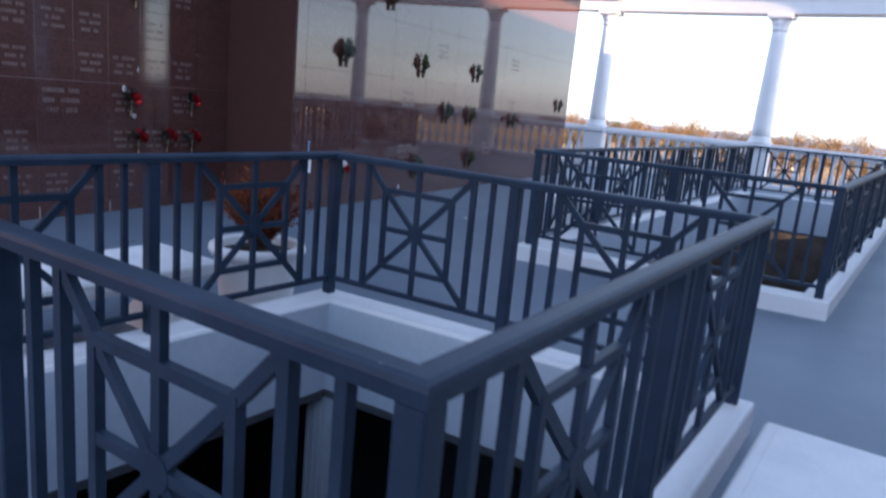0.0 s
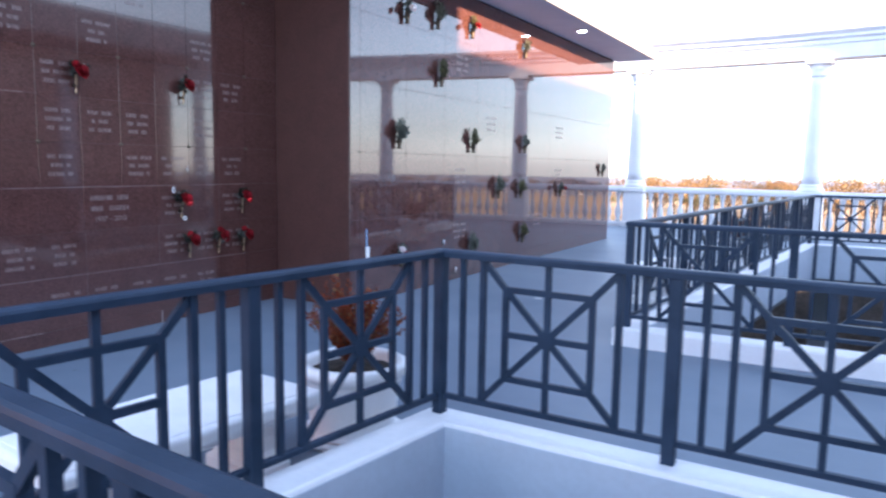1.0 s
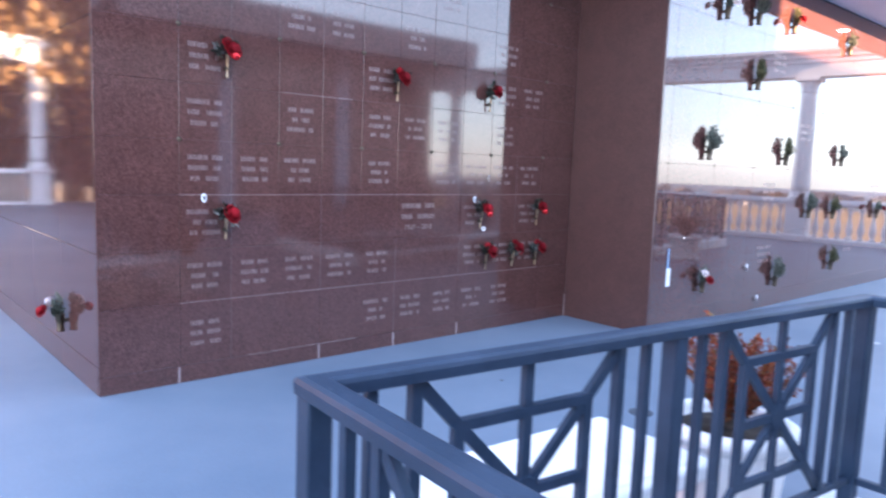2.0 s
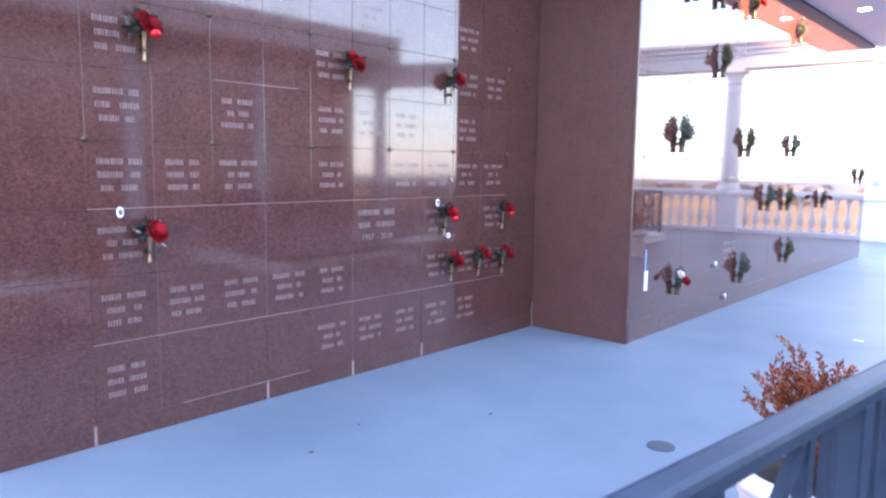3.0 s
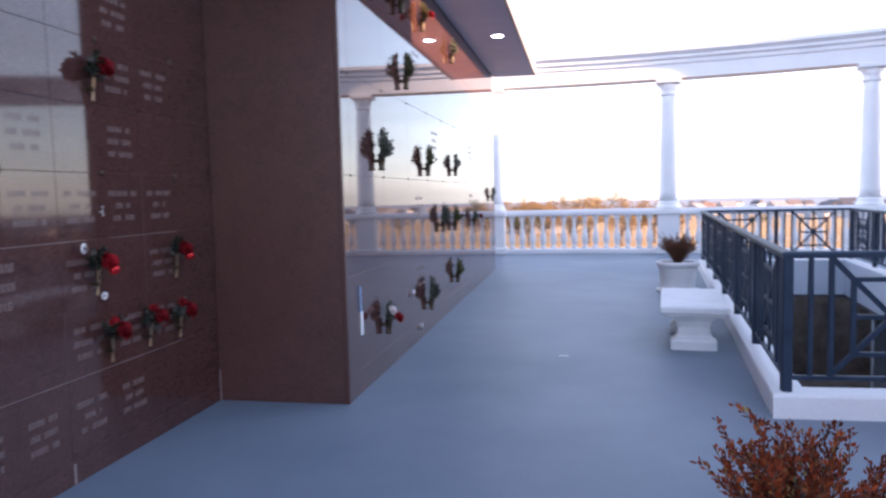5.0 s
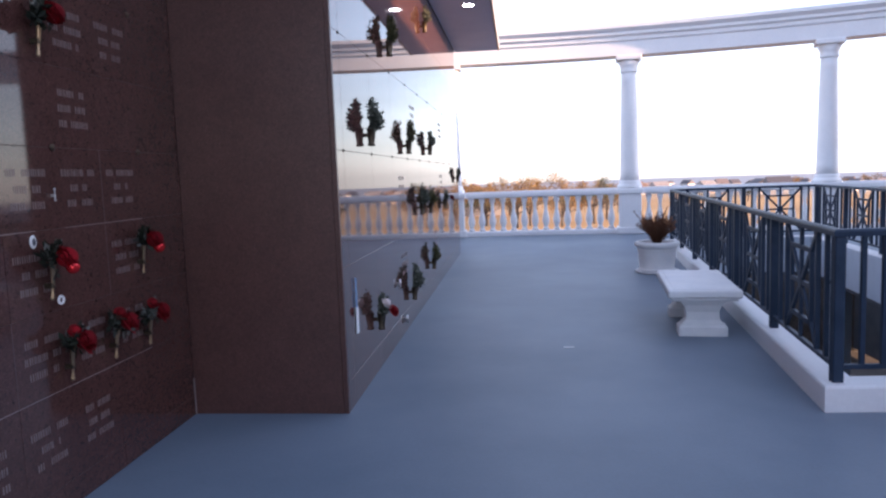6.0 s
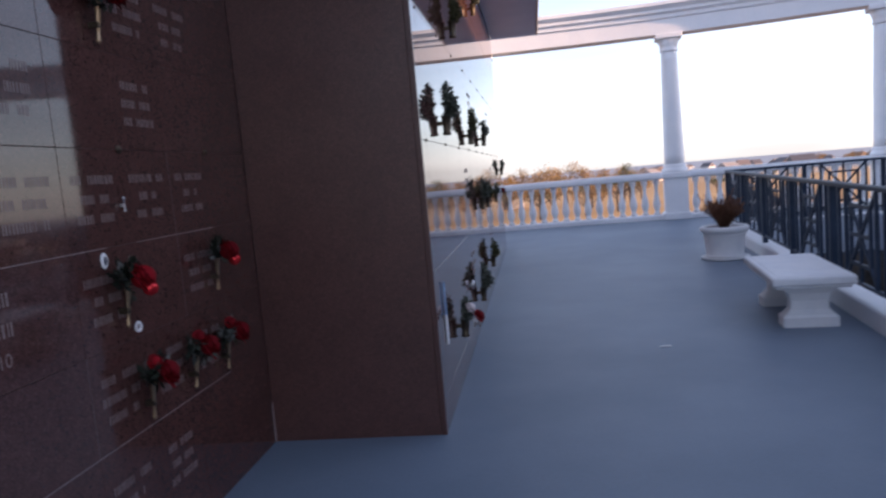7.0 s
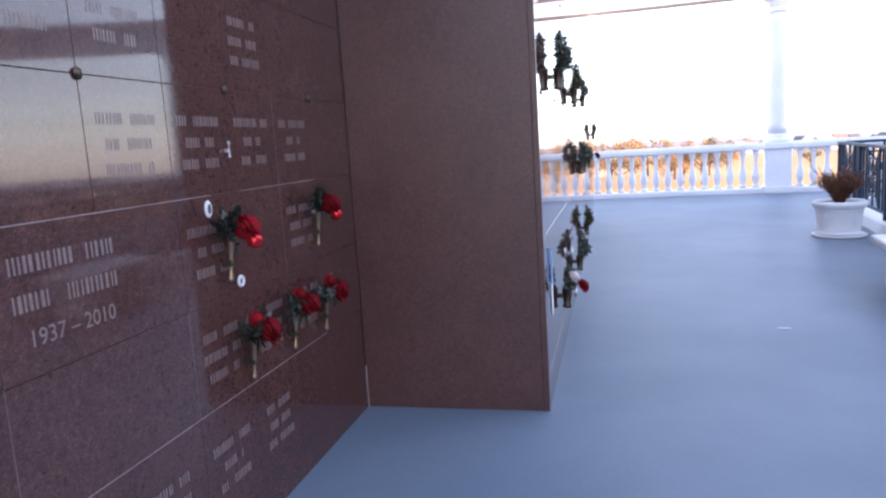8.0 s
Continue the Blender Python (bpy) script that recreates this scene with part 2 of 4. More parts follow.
def bar(p, q, w, d, bevel=0.0, segments=1):
    """A bar of section w by d from p to q; d is measured along the level normal of the run."""
    p, q = Vector(p), Vector(q)
    way = q - p
    L = way.length
    side = Vector((0, 1, 0))
    if abs(way.normalized().dot(side)) > 0.99:
        side = Vector((1, 0, 0))
    x = way.normalized()
    z = x.cross(side).normalized()
    y = z.cross(x)
    bm = box((0, -d / 2, -w / 2), (L, d / 2, w / 2), bevel, segments)
    r = Matrix((x, y, z)).transposed().to_4x4()
    bmesh.ops.transform(bm, matrix=Matrix.Translation(p) @ r, verts=bm.verts)
    return bm


def lathe(profile, segments=24, bm=None, m=None):
    """Turned shape from (radius, z) pairs."""
    bm = bm or bmesh.new()
    m = m or Matrix()
    rings = []
    for r, z in profile:
        ring = []
        for i in range(segments):
            a = 2 * math.pi * i / segments
            ring.append(bm.verts.new(m @ Vector((r * math.cos(a), r * math.sin(a), z))))
        rings.append(ring)
    for a, b in zip(rings, rings[1:]):
        for i in range(segments):
            j = (i + 1) % segments
            bm.faces.new((a[i], a[j], b[j], b[i]))
    bm.faces.new(rings[0][::-1])
    bm.faces.new(rings[-1])
    return bm


def loft(sections, cap=True):
    """Skin over equal rings of points."""
    bm = bmesh.new()
    rings = [[bm.verts.new(p) for p in s] for s in sections]
    for a, b in zip(rings, rings[1:]):
        k = len(a)
        for i in range(k):
            j = (i + 1) % k
            bm.faces.new((a[i], a[j], b[j], b[i]))
    if cap:
        bm.faces.new(rings[0][::-1])
        bm.faces.new(rings[-1])
    bmesh.ops.recalc_face_normals(bm, faces=bm.faces)
    return bm


def fill(outer, holes, z, name, mat):
    """A level sheet with holes."""
    bm = bmesh.new()
    for loop in (outer, *holes):
        v = [bm.verts.new((x, y, z)) for x, y in loop]
        for a, b in zip(v, v[1:] + v[:1]):
            bm.edges.new((a, b))
    bmesh.ops.triangle_fill(bm, edges=list(bm.edges), use_beauty=True)
    for f in bm.faces:
        f.normal_update()
        if f.normal.z < 0:
            f.normal_flip()
    return part(name, bm, mat)


def leaf(bm, at, way, up, length, width):
    way = way.normalized()
    side = way.cross(up)
    if side.length < 1e-3:
        side = way.orthogonal()
    side.normalize()
    n = side.cross(way)
    a = at
    b = at + way * length * 0.5 + side * width * 0.5 + n * width * 0.15
    c = at + way * length
    d = at + way * length * 0.5 - side * width * 0.5 + n * width * 0.15
    vs = [bm.verts.new(p) for p in (a, b, c, d)]
    bm.faces.new((vs[0], vs[1], vs[2]))
    bm.faces.new((vs[0], vs[2], vs[3]))


def stem(bm, p, q, r0, r1, k=5):
    way = (q - p).normalized()
    s = way.orthogonal().normalized()
    t = way.cross(s)
    rings = []
    for c, r in ((p, r0), (q, r1)):
        rings.append([bm.verts.new(c + (s * math.cos(2 * math.pi * i / k) + t * math.sin(2 * math.pi * i / k)) * r) for i in range(k)])
    for i in range(k):
        j = (i + 1) % k
        bm.faces.new((rings[0][i], rings[0][j], rings[1][j], rings[1][i]))


def rand_dir(r, zmin=-1.0, zmax=1.0):
    z = r.uniform(zmin, zmax)
    a = r.uniform(0, 2 * math.pi)
    k = math.sqrt(max(0, 1 - z * z))
    return Vector((k * math.cos(a), k * math.sin(a), z))


# ---- plan ----
XA, XB = -4.166, -3.1           # faces of the recessed and the forward wall
Y_SOUTH, Y_PIER, Y_END = 2.815, 7.744, 17.24
CANOPY = 3.96
ARC_C, ARC_R = Vector((-2.5, -7.0)), 28.1   # curve of the colonnade


def on_arc(x, dr=0.0):
    r = ARC_R + dr
    a = math.asin((x - ARC_C.x) / ARC_R)
    return Vector((ARC_C.x + r * math.sin(a), ARC_C.y + r * math.cos(a))), a


R1 = [(-0.583, 2.305), (2.137, 2.09), (2.387, 4.898), (-0.25, 4.94)]
R2 = [(0.03, 7.85), (2.7, 7.93), (3.7, 17.35), (1.014, 17.307)]


def inset(poly, d):
    out = []
    n = len(poly)
    for i in range(n):
        p0, p1, p2 = (Vector(poly[k % n]) for k in (i - 1, i, i + 1))
        a, b = (p1 - p0).normalized(), (p2 - p1).normalized()
        na, nb = Vector((-a.y, a.x)), Vector((-b.y, b.x))
        out.append(tuple(p1 + (na + nb) * (d / (1 + na.dot(nb)))))
    return out


# ---- structure: floor, wells, lower level ----
arc_edge = [tuple(on_arc(x, 0.28)[0]) for x in np.linspace(-24.4, 14, 40)]
outer = [(-24.4, -9)] + arc_edge + [(14, -9)]
hole1, hole2 = inset(R1, 0.13), inset(R2, 0.13)
floor = fill(outer, [hole1, hole2], 0.0, "floor", FLOOR)
tagged(floor, "pale blue-grey coated terrace deck", "floor", kind="structure")


def ring_wall(poly_out, poly_in, z0, z1, name, mat, label, category, bevel=0.012):
    bm = bmesh.new()
    n = len(poly_out)
    vo0 = [bm.verts.new((*p, z0)) for p in poly_out]
    vo1 = [bm.verts.new((*p, z1)) for p in poly_out]
    vi0 = [bm.verts.new((*p, z0)) for p in poly_in]
    vi1 = [bm.verts.new((*p, z1)) for p in poly_in]
    for i in range(n):
        j = (i + 1) % n
        bm.faces.new((vo0[i], vo0[j], vo1[j], vo1[i]))
        bm.faces.new((vo1[i], vo1[j], vi1[j], vi1[i]))
        bm.faces.new((vi1[i], vi1[j], vi0[j], vi0[i]))
        bm.faces.new((vi0[i], vi0[j], vo0[j], vo0[i]))
    bmesh.ops.recalc_face_normals(bm, faces=bm.faces)
    if bevel:
        es = [e for e in bm.edges if all(v.co.z > z1 - 1e-4 for v in e.verts) and len({round(v.co.z, 3) for v in e.verts}) == 1 and e.calc_face_angle(0) > 0.5]
        bmesh.ops.bevel(bm, geom=es, offset=bevel, segments=2, affect="EDGES", profile=0.5)
    ob = part(name, bm, mat)
    return tagged(ob, label, category, kind="structure")


ring_wall(inset(R1, -0.1), hole1, -0.004, 0.18, "kerb_1", WHITE, "white painted kerb round the smaller light well", "kerb", 0.02)
ring_wall(inset(R2, -0.095), hole2, -0.004, 0.17, "kerb_2", WHITE, "white painted kerb round the long light well", "kerb", 0.02)
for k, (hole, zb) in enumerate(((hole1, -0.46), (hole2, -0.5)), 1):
    # thin sheet giving the kerb's inner side the same painted shade
    ring_wall(inset(hole, 0.0015), inset(hole, 0.007), zb + 0.002, 0.155, "well_upstand_%d" % k, LINING, "kerb's inner face, blue-grey shade put into its white paint", "wall", 0)
    ring_wall(inset(hole, -0.16), inset(hole, -0.002), zb, -0.006, "well_lining_%d" % k, LINING, "white painted upright well lining, bluish shade put into its colour", "wall", 0)
    # dark strip in place of the shadow line below the lining
    ring_wall(inset(hole, -0.2), inset(hole, 0.012), zb - 0.05, zb - 0.001, "trim_well_%d" % k, DARKGAP, "dark edge strip standing in for the shadow line under the well lining", "trim", 0)

# lower storey under the deck
def slab(name, lo, hi, mat, label, category):
    return tagged(part(name, box(lo, hi), mat), label, category, kind="structure")


slab("floor_lower", (-3.2, -0.5, -3.75), (7.2, 21.69, -3.6), CONCRETE, "dim concrete floor of the lower level", "floor")
# walls coloured dark so the space under the wells looks unlit
slab("wall_lower_west", (-3.4, -0.5, -3.6), (-3.2, 21.69, -0.01), DARKGAP, "lower-level wall with the shade put into its dark colour", "wall")
# unseen extra length north of the deck, added to block the sun
slab("wall_lower_east", (7.2, -0.5, -3.6), (7.4, 23.49, -0.35), DARKGAP, "lower-level wall with the shade put into its dark colour", "wall")
slab("wall_lower_south", (-3.4, -0.7, -3.6), (7.4, -0.5, -0.01), DARKGAP, "lower-level wall with the shade put into its dark colour", "wall")
slab("wall_lower_cross", (-3.2, 6.6, -3.6), (7.2, 6.8, -0.01), DARKGAP, "lower-level cross wall with the shade put into its dark colour", "wall")
for x, y in ((-0.16, 4.8),):
    c = root("lower_column", Matrix.Translation((x, y + 0.12, -3.6)), "white square column under the light well's corner", "column", "lower columns")
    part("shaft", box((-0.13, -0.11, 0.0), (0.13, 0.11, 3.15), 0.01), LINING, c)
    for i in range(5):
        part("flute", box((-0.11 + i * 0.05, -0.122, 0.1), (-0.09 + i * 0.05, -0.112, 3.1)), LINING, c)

# added slab and wall that dim the bright view through the wells
slab("pavement_screen", (-12, 21.695, -6.0), (18, 23.5, -3.7), EARTHSTONE, "added brown stone slab covering the sunlit ground outside the lower arcade", "pavement")
slab("wall_screen", (-12, 23.5, -6.0), (18, 23.9, -0.4), EARTHSTONE, "added brown rubble wall screening off the sunlit land below the terrace", "wall")

# piers of the open lower arcade along the curved edge
for x in (-2.9, 1.2, 5.3):
    p, a = on_arc(x, -0.1)
    c = root("lower_pier", Matrix.Translation((p.x, p.y, -3.6)) @ Matrix.Rotation(-a, 4, "Z"), "white square pier of the open lower arcade", "column", "lower piers")
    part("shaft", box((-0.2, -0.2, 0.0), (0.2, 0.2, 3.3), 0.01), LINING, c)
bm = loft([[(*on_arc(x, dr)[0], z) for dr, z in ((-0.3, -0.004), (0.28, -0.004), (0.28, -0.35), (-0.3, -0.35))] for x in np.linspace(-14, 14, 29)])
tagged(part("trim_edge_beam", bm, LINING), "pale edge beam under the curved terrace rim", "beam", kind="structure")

# ---- west building ----
def wall_box(name, lo, hi, mat, label):
    return tagged(part(name, box(lo, hi), mat), label, "wall", kind="structure")


T = 0.03   # thickness of the facing slabs
wall_a = wall_box("wall_a", (XA - 0.4, Y_SOUTH + T, 0), (XA - 0.004, Y_PIER - 0.002, 4.4), CAULK, "polished red granite crypt wall with cut inscriptions")
wall_b = wall_box("wall_b", (XB - 0.4, Y_PIER + T, 0), (XB - 0.004, Y_END - T, 4.4), CAULK, "polished red granite crypt wall reflecting the sky")
wall_pier = wall_box("wall_pier", (XA - 0.1, Y_PIER + T, 0), (XB - 0.4, Y_PIER + 0.3, 4.4), CAULK, "plain dark red granite return between two crypt walls")
wall_south = wall_box("wall_south", (-13.5, Y_SOUTH + T, 0), (XA - 0.4, Y_SOUTH + 0.4, 4.4), CAULK, "polished red granite end wall")
wall_end = wall_box("wall_end", (-13.5, Y_END - 0.4, 0), (XB - 0.4, Y_END, 4.4), GRANITE, "red granite end wall of the forward block")
wall_back = wall_box("wall_back", (-13.8, Y_SOUTH + T, 0), (-13.5, Y_END, 4.4), FASCIA, "plain rear wall of the building")
tagged(part("ceiling", box((-13.8, Y_SOUTH + T, 4.4), (XB - 0.1, Y_END, 4.52)), FASCIA), "flat grey roof slab of the building", "roof", kind="structure")


def canopy(name, x0, y0, y1, x_wall):
    """Overhanging roof edge: soffit, fascia and top slab."""
    c = root(name, Matrix.Translation((x_wall, y0, CANOPY)), "grey flat canopy overhanging the crypt wall", "canopy", kind="structure")
    w = x0 - x_wall
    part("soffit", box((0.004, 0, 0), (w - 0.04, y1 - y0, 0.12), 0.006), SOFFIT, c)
    part("fascia", box((w - 0.04, -0.01, -0.012), (w, y1 - y0 + 0.01, 0.19), 0.008), FASCIA, c)
    part("top_slab", box((0.004, 0, 0.165), (w - 0.045, y1 - y0, 0.185)), FASCIA, c)
    return c


canopy("canopy_forward", -2.22, 7.0, Y_END + 0.22, XB)
canopy("canopy_recess", -3.3, Y_SOUTH, 6.95, XA)

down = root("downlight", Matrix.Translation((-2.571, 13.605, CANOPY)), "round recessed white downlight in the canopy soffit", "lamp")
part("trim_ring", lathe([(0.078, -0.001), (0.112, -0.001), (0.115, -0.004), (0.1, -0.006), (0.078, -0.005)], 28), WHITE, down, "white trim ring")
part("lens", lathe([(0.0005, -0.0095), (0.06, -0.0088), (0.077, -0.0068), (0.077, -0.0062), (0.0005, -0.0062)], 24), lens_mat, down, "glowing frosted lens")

# ---- east building and its deep roof ----
east = root("mausoleum_wing", Matrix.Translation((10.8, 0, 0)), "long granite wing with a deep flat roof and an added unseen sun block", "building")
part("wall", box((0, -12, 0), (8, 18.35, 4.9)), GRANITE_DULL, east)
part("roof", box((-1.9, 7.0, 4.95), (8.4, 18.8, 5.82), 0.03), FASCIA, east)
# unseen mass added on the roof to limit where sun hits the walls
part("sun_block", box((-1.9, -12.4, 4.95), (0.4, 6.6, 10.2), 0.03), FASCIA, east)
part("roof_rear", box((0.41, -12.4, 4.95), (8.4, 6.99, 5.82), 0.03), FASCIA, east)
for y in (14.5, 10.5, 6.5, 2.5, -1.5, -5.5):
    part("pilaster", box((-0.12, y - 0.25, 0), (0.0, y + 0.25, 4.94)), LINING, east)
# unseen block added on the southwest side against low light
southw_block = root("mausoleum_wing", Matrix.Translation((-20, -12, 0)), "unseen tall granite block added beyond the terrace to shut out low light", "building")
part("wall", box((-4, -9, -4), (4, 9, 9.5)), GRANITE_DULL, southw_block)
part("roof", box((-4.5, -9.5, 9.5), (4.5, 9.5, 10.2), 0.03), FASCIA, southw_block)

# ---- colonnade ----
BEAM = [(-0.26, 4.22), (0.26, 4.22), (0.26, 4.55), (0.3, 4.57), (0.3, 4.65), (0.36, 4.69), (0.36, 4.75), (0.44, 4.83), (0.44, 4.91),
        (-0.44, 4.91), (-0.44, 4.83), (-0.36, 4.75), (-0.36, 4.69), (-0.3, 4.65), (-0.3, 4.57), (-0.26, 4.55)]
secs = []
for x in np.linspace(-13, 10.7, 40):
    secs.append([(*on_arc(x, dr)[0], z) for dr, z in BEAM])
colonnade = root("colonnade_beam", Matrix(), "white moulded beam curving along the terrace edge", "beam", kind="structure")
part("beam", loft(secs), WHITE, colonnade)


def column(m, group):
    c = root("column", m, "white tapered round column on a square pedestal", "column", group)
    part("pedestal", box((-0.26, -0.26, 0.16), (0.26, 0.26, 0.96), 0.01), WHITE, c)
    part("plinth", box((-0.31, -0.31, 0.0), (0.31, 0.31, 0.16), 0.015), WHITE, c)
    part("pedestal_cap", box((-0.31, -0.31, 0.96), (0.31, 0.31, 1.09), 0.02), WHITE, c)
    part("base", lathe([(0.29, 1.09), (0.3, 1.13), (0.28, 1.18), (0.25, 1.2), (0.26, 1.24), (0.235, 1.28)], 28), WHITE, c, smooth=True)
    prof = [(0.225 - 0.05 * (i / 12) ** 1.6, 1.28 + 2.55 * i / 12) for i in range(13)]
    part("shaft", lathe(prof, 28), WHITE, c, smooth=True)
    part("capital", lathe([(0.18, 3.83), (0.2, 3.85), (0.2, 3.88), (0.185, 3.9), (0.2, 3.98), (0.26, 4.12)], 28), WHITE, c, smooth=True)
    part("abacus", box((-0.29, -0.29, 4.12), (0.29, 0.29, 4.22), 0.01), WHITE, c)
    return c


COLS = [-12.2, -7.9, -3.55, 0.78, 5.0, 9.5]
first = None
for x in COLS:
    p, a = on_arc(x)
    m = Matrix.Translation((p.x, p.y, 0)) @ Matrix.Rotation(-a, 4, "Z")
    first = column(m, "colonnade columns") if first is None else copy_thing(first, m)

# balustrade bays between the columns
BAL = [(0.075, 0.12), (0.075, 0.17), (0.045, 0.19), (0.055, 0.23), (0.085, 0.33), (0.088, 0.38), (0.07, 0.48), (0.042, 0.62), (0.036, 0.72), (0.05, 0.76), (0.04, 0.79), (0.072, 0.87), (0.072, 0.95)]
bal_bm = lathe(BAL, 12)
bal_me = bpy.data.meshes.new("baluster")
bal_bm.to_mesh(bal_me)
bal_bm.free()
bal_me.materials.append(WHITE)
for p in bal_me.polygons:
    p.use_smooth = len(p.vertices) == 4
TOPRAIL = [(-0.11, 0.95), (0.11, 0.95), (0.14, 0.98), (0.14, 1.05), (0.11, 1.11), (-0.11, 1.11), (-0.14, 1.05), (-0.14, 0.98)]
FOOT = [(-0.13, 0.0), (0.13, 0.0), (0.13, 0.09), (0.1, 0.12), (-0.1, 0.12), (-0.13, 0.09)]
ang = [math.asin((x - ARC_C.x) / ARC_R) for x in COLS]


def at_angle(a, dr=0.0):
    r = ARC_R + dr
    return Vector((ARC_C.x + r * math.sin(a), ARC_C.y + r * math.cos(a)))


for a0, a1 in zip(ang, ang[1:]):
    g = 0.31 / ARC_R
    mid = at_angle((a0 + a1) / 2)
    b = root("balustrade", Matrix.Translation((mid.x, mid.y, 0)), "white balustrade of turned balusters between columns", "balustrade", "balustrade bays")
    for nm, prof in (("handrail", TOPRAIL), ("footrail", FOOT)):
        secs = [[(*(at_angle(a, dr) - mid), z) for dr, z in prof] for a in np.linspace(a0 + g, a1 - g, 9)]
        part(nm, loft(secs), WHITE, b)
    n = int((a1 - a0) * ARC_R / 0.26) - 2
    for i in range(n):
        a = a0 + g + (a1 - a0 - 2 * g) * (i + 0.5) / n
        q = at_angle(a) - mid
        shared("baluster", bal_me, b, Matrix.Translation((q.x, q.y, 0)))

# second run of the colonnade beyond the building's end
run = root("colonnade_beam_rear", Matrix.Translation((-23.4, -0.9, 0)), "white moulded beam of the rear colonnade", "beam", kind="structure")
part("beam", loft([[(dr, y, z) for dr, z in BEAM] for y in (0, 12)]), WHITE, run)
part("beam_return", loft([[(x, dr, z) for dr, z in BEAM] for x in (-12, -0.46)]), WHITE, run)
copy_thing(first, Matrix.Translation((-23.4, -0.9, 0)))
copy_thing(first, Matrix.Translation((-23.4, 4.0, 0)))
parapet = root("parapet_rear", Matrix.Translation((-23.4, 1.55, 0)), "pale masonry parapet between the rear columns", "parapet", kind="structure")
part("panel", box((-0.09, -2.1, 0.1), (0.09, 2.1, 0.93), 0.01), CONCRETE, parapet)
part("footrail", box((-0.14, -2.1, 0.0), (0.14, 2.1, 0.099), 0.01), WHITE, parapet)
part("handrail", box((-0.15, -2.1, 0.931), (0.15, 2.1, 1.07), 0.02), WHITE, parapet)

# ---- railings ----
def star_section(parent, base, L, z0, z1, zb):
    """One bay along local x from 0 to L: cap rail, bottom rail, pickets and a star panel; z0 foot, z1 rail top."""
    def add(name, bm, owner=parent, label=""):
        return part(name, bm, IRON, owner, label, base if owner is parent else None)

    zt = z1 - 0.045
    post = box((-0.033, -0.033, z0), (0.033, 0.033, zt), 0.005)
    add("post", post)
    add("bottom_rail", box((0.031, -0.017, zb), (L - 0.031, 0.017, zb + 0.032), 0.004))
    h = zt - zb - 0.032
    lo = zb + 0.032
    inner = 0.245
    edge = inner + 0.14
    mid, cz = L / 2, lo + h / 2
    ih = h / 2 - 0.15
    for x in (mid - edge, mid + edge):
        add("picket", box((x - 0.016, -0.016, lo), (x + 0.016, 0.016, zt)))
    for x in ((mid - edge) / 2 + 0.01, L - (mid - edge) / 2 - 0.01):
        add("picket", box((x - 0.0145, -0.0145, lo), (x + 0.0145, 0.0145, zt)))
    rings = []
    for half, tall in ((inner + 0.016, ih + 0.016), (inner - 0.016, ih - 0.016)):
        for d in (-0.0137, 0.0137):
            rings.append([(mid + sx * half, d, cz + sz * tall) for sx, sz in ((-1, -1), (1, -1), (1, 1), (-1, 1))])
    rings = [rings[0], rings[1], rings[3], rings[2], rings[0]]
    bm = loft(rings, cap=False)
    bmesh.ops.remove_doubles(bm, verts=bm.verts, dist=1e-5)
    bmesh.ops.recalc_face_normals(bm, faces=bm.faces)
    star = add("star_panel", bm)
    add("cross_bar", box((mid - 0.016, -0.012, lo), (mid + 0.016, 0.012, zt)), star)
    add("cross_bar", box((mid - inner, -0.0125, cz - 0.016), (mid + inner, 0.0125, cz + 0.016)), star)
    for s in (-1, 1):
        add("diagonal_bar", bar((mid - edge, 0, cz - s * h / 2), (mid - inner, 0, cz - s * ih), 0.034, 0.023), star)
        add("diagonal_bar", bar((mid - inner, 0, cz - s * ih), (mid + inner, 0, cz + s * ih), 0.034, 0.021 + s * 0.001), star)
        add("diagonal_bar", bar((mid + inner, 0, cz + s * ih), (mid + edge, 0, cz + s * h / 2), 0.034, 0.023), star)
    hub = lathe([(0.05, -0.015), (0.054, 0.0), (0.05, 0.015)], 16, None, Matrix.Translation((mid, 0, cz)) @ Matrix.Rotation(radians(90), 4, "X"))
    add("hub", hub, star)


def railing(name, poly, bays, z0, z1, zb, label):
    o = Vector((*poly[0], 0))
    r = root(name, Matrix.Translation(o), label, "railing", "light well railings")
    n = len(poly)
    for i in range(n):
        p, q = Vector((*poly[i], 0)), Vector((*poly[(i + 1) % n], 0))
        way = (q - p)
        L = way.length / bays[i]
        a = math.atan2(way.y, way.x)
        for k in range(bays[i]):
            base = Matrix.Translation(p + way * (k / bays[i]) - o) @ Matrix.Rotation(a, 4, "Z")
            star_section(r, base, L, z0, z1, zb)
        # mitred cap rail with rounded top edges
        prof = [(-0.036, z1 - 0.045), (0.036, z1 - 0.045), (0.038, z1 - 0.016), (0.033, z1 - 0.005), (0.02, z1), (-0.02, z1), (-0.033, z1 - 0.005), (-0.038, z1 - 0.016)]
        ends = []
        for d, z in prof:
            a_in = inset(poly, d)
            ends.append((Vector((*a_in[i], z)) - o, Vector((*a_in[(i + 1) % n], z)) - o))
        part("cap_rail", loft([[e[0] for e in ends], [e[1] for e in ends]], cap=False), IRON, r, "worn slate-blue cap rail")
    return r


railing("railing", R1, [2, 2, 2, 2], 0.178, 1.146, 0.272, "slate-blue iron railing with star panels round the smaller light well")
railing("railing", R2, [2, 6, 2, 6], 0.168, 1.14, 0.25, "slate-blue iron railing with star panels round the long light well")


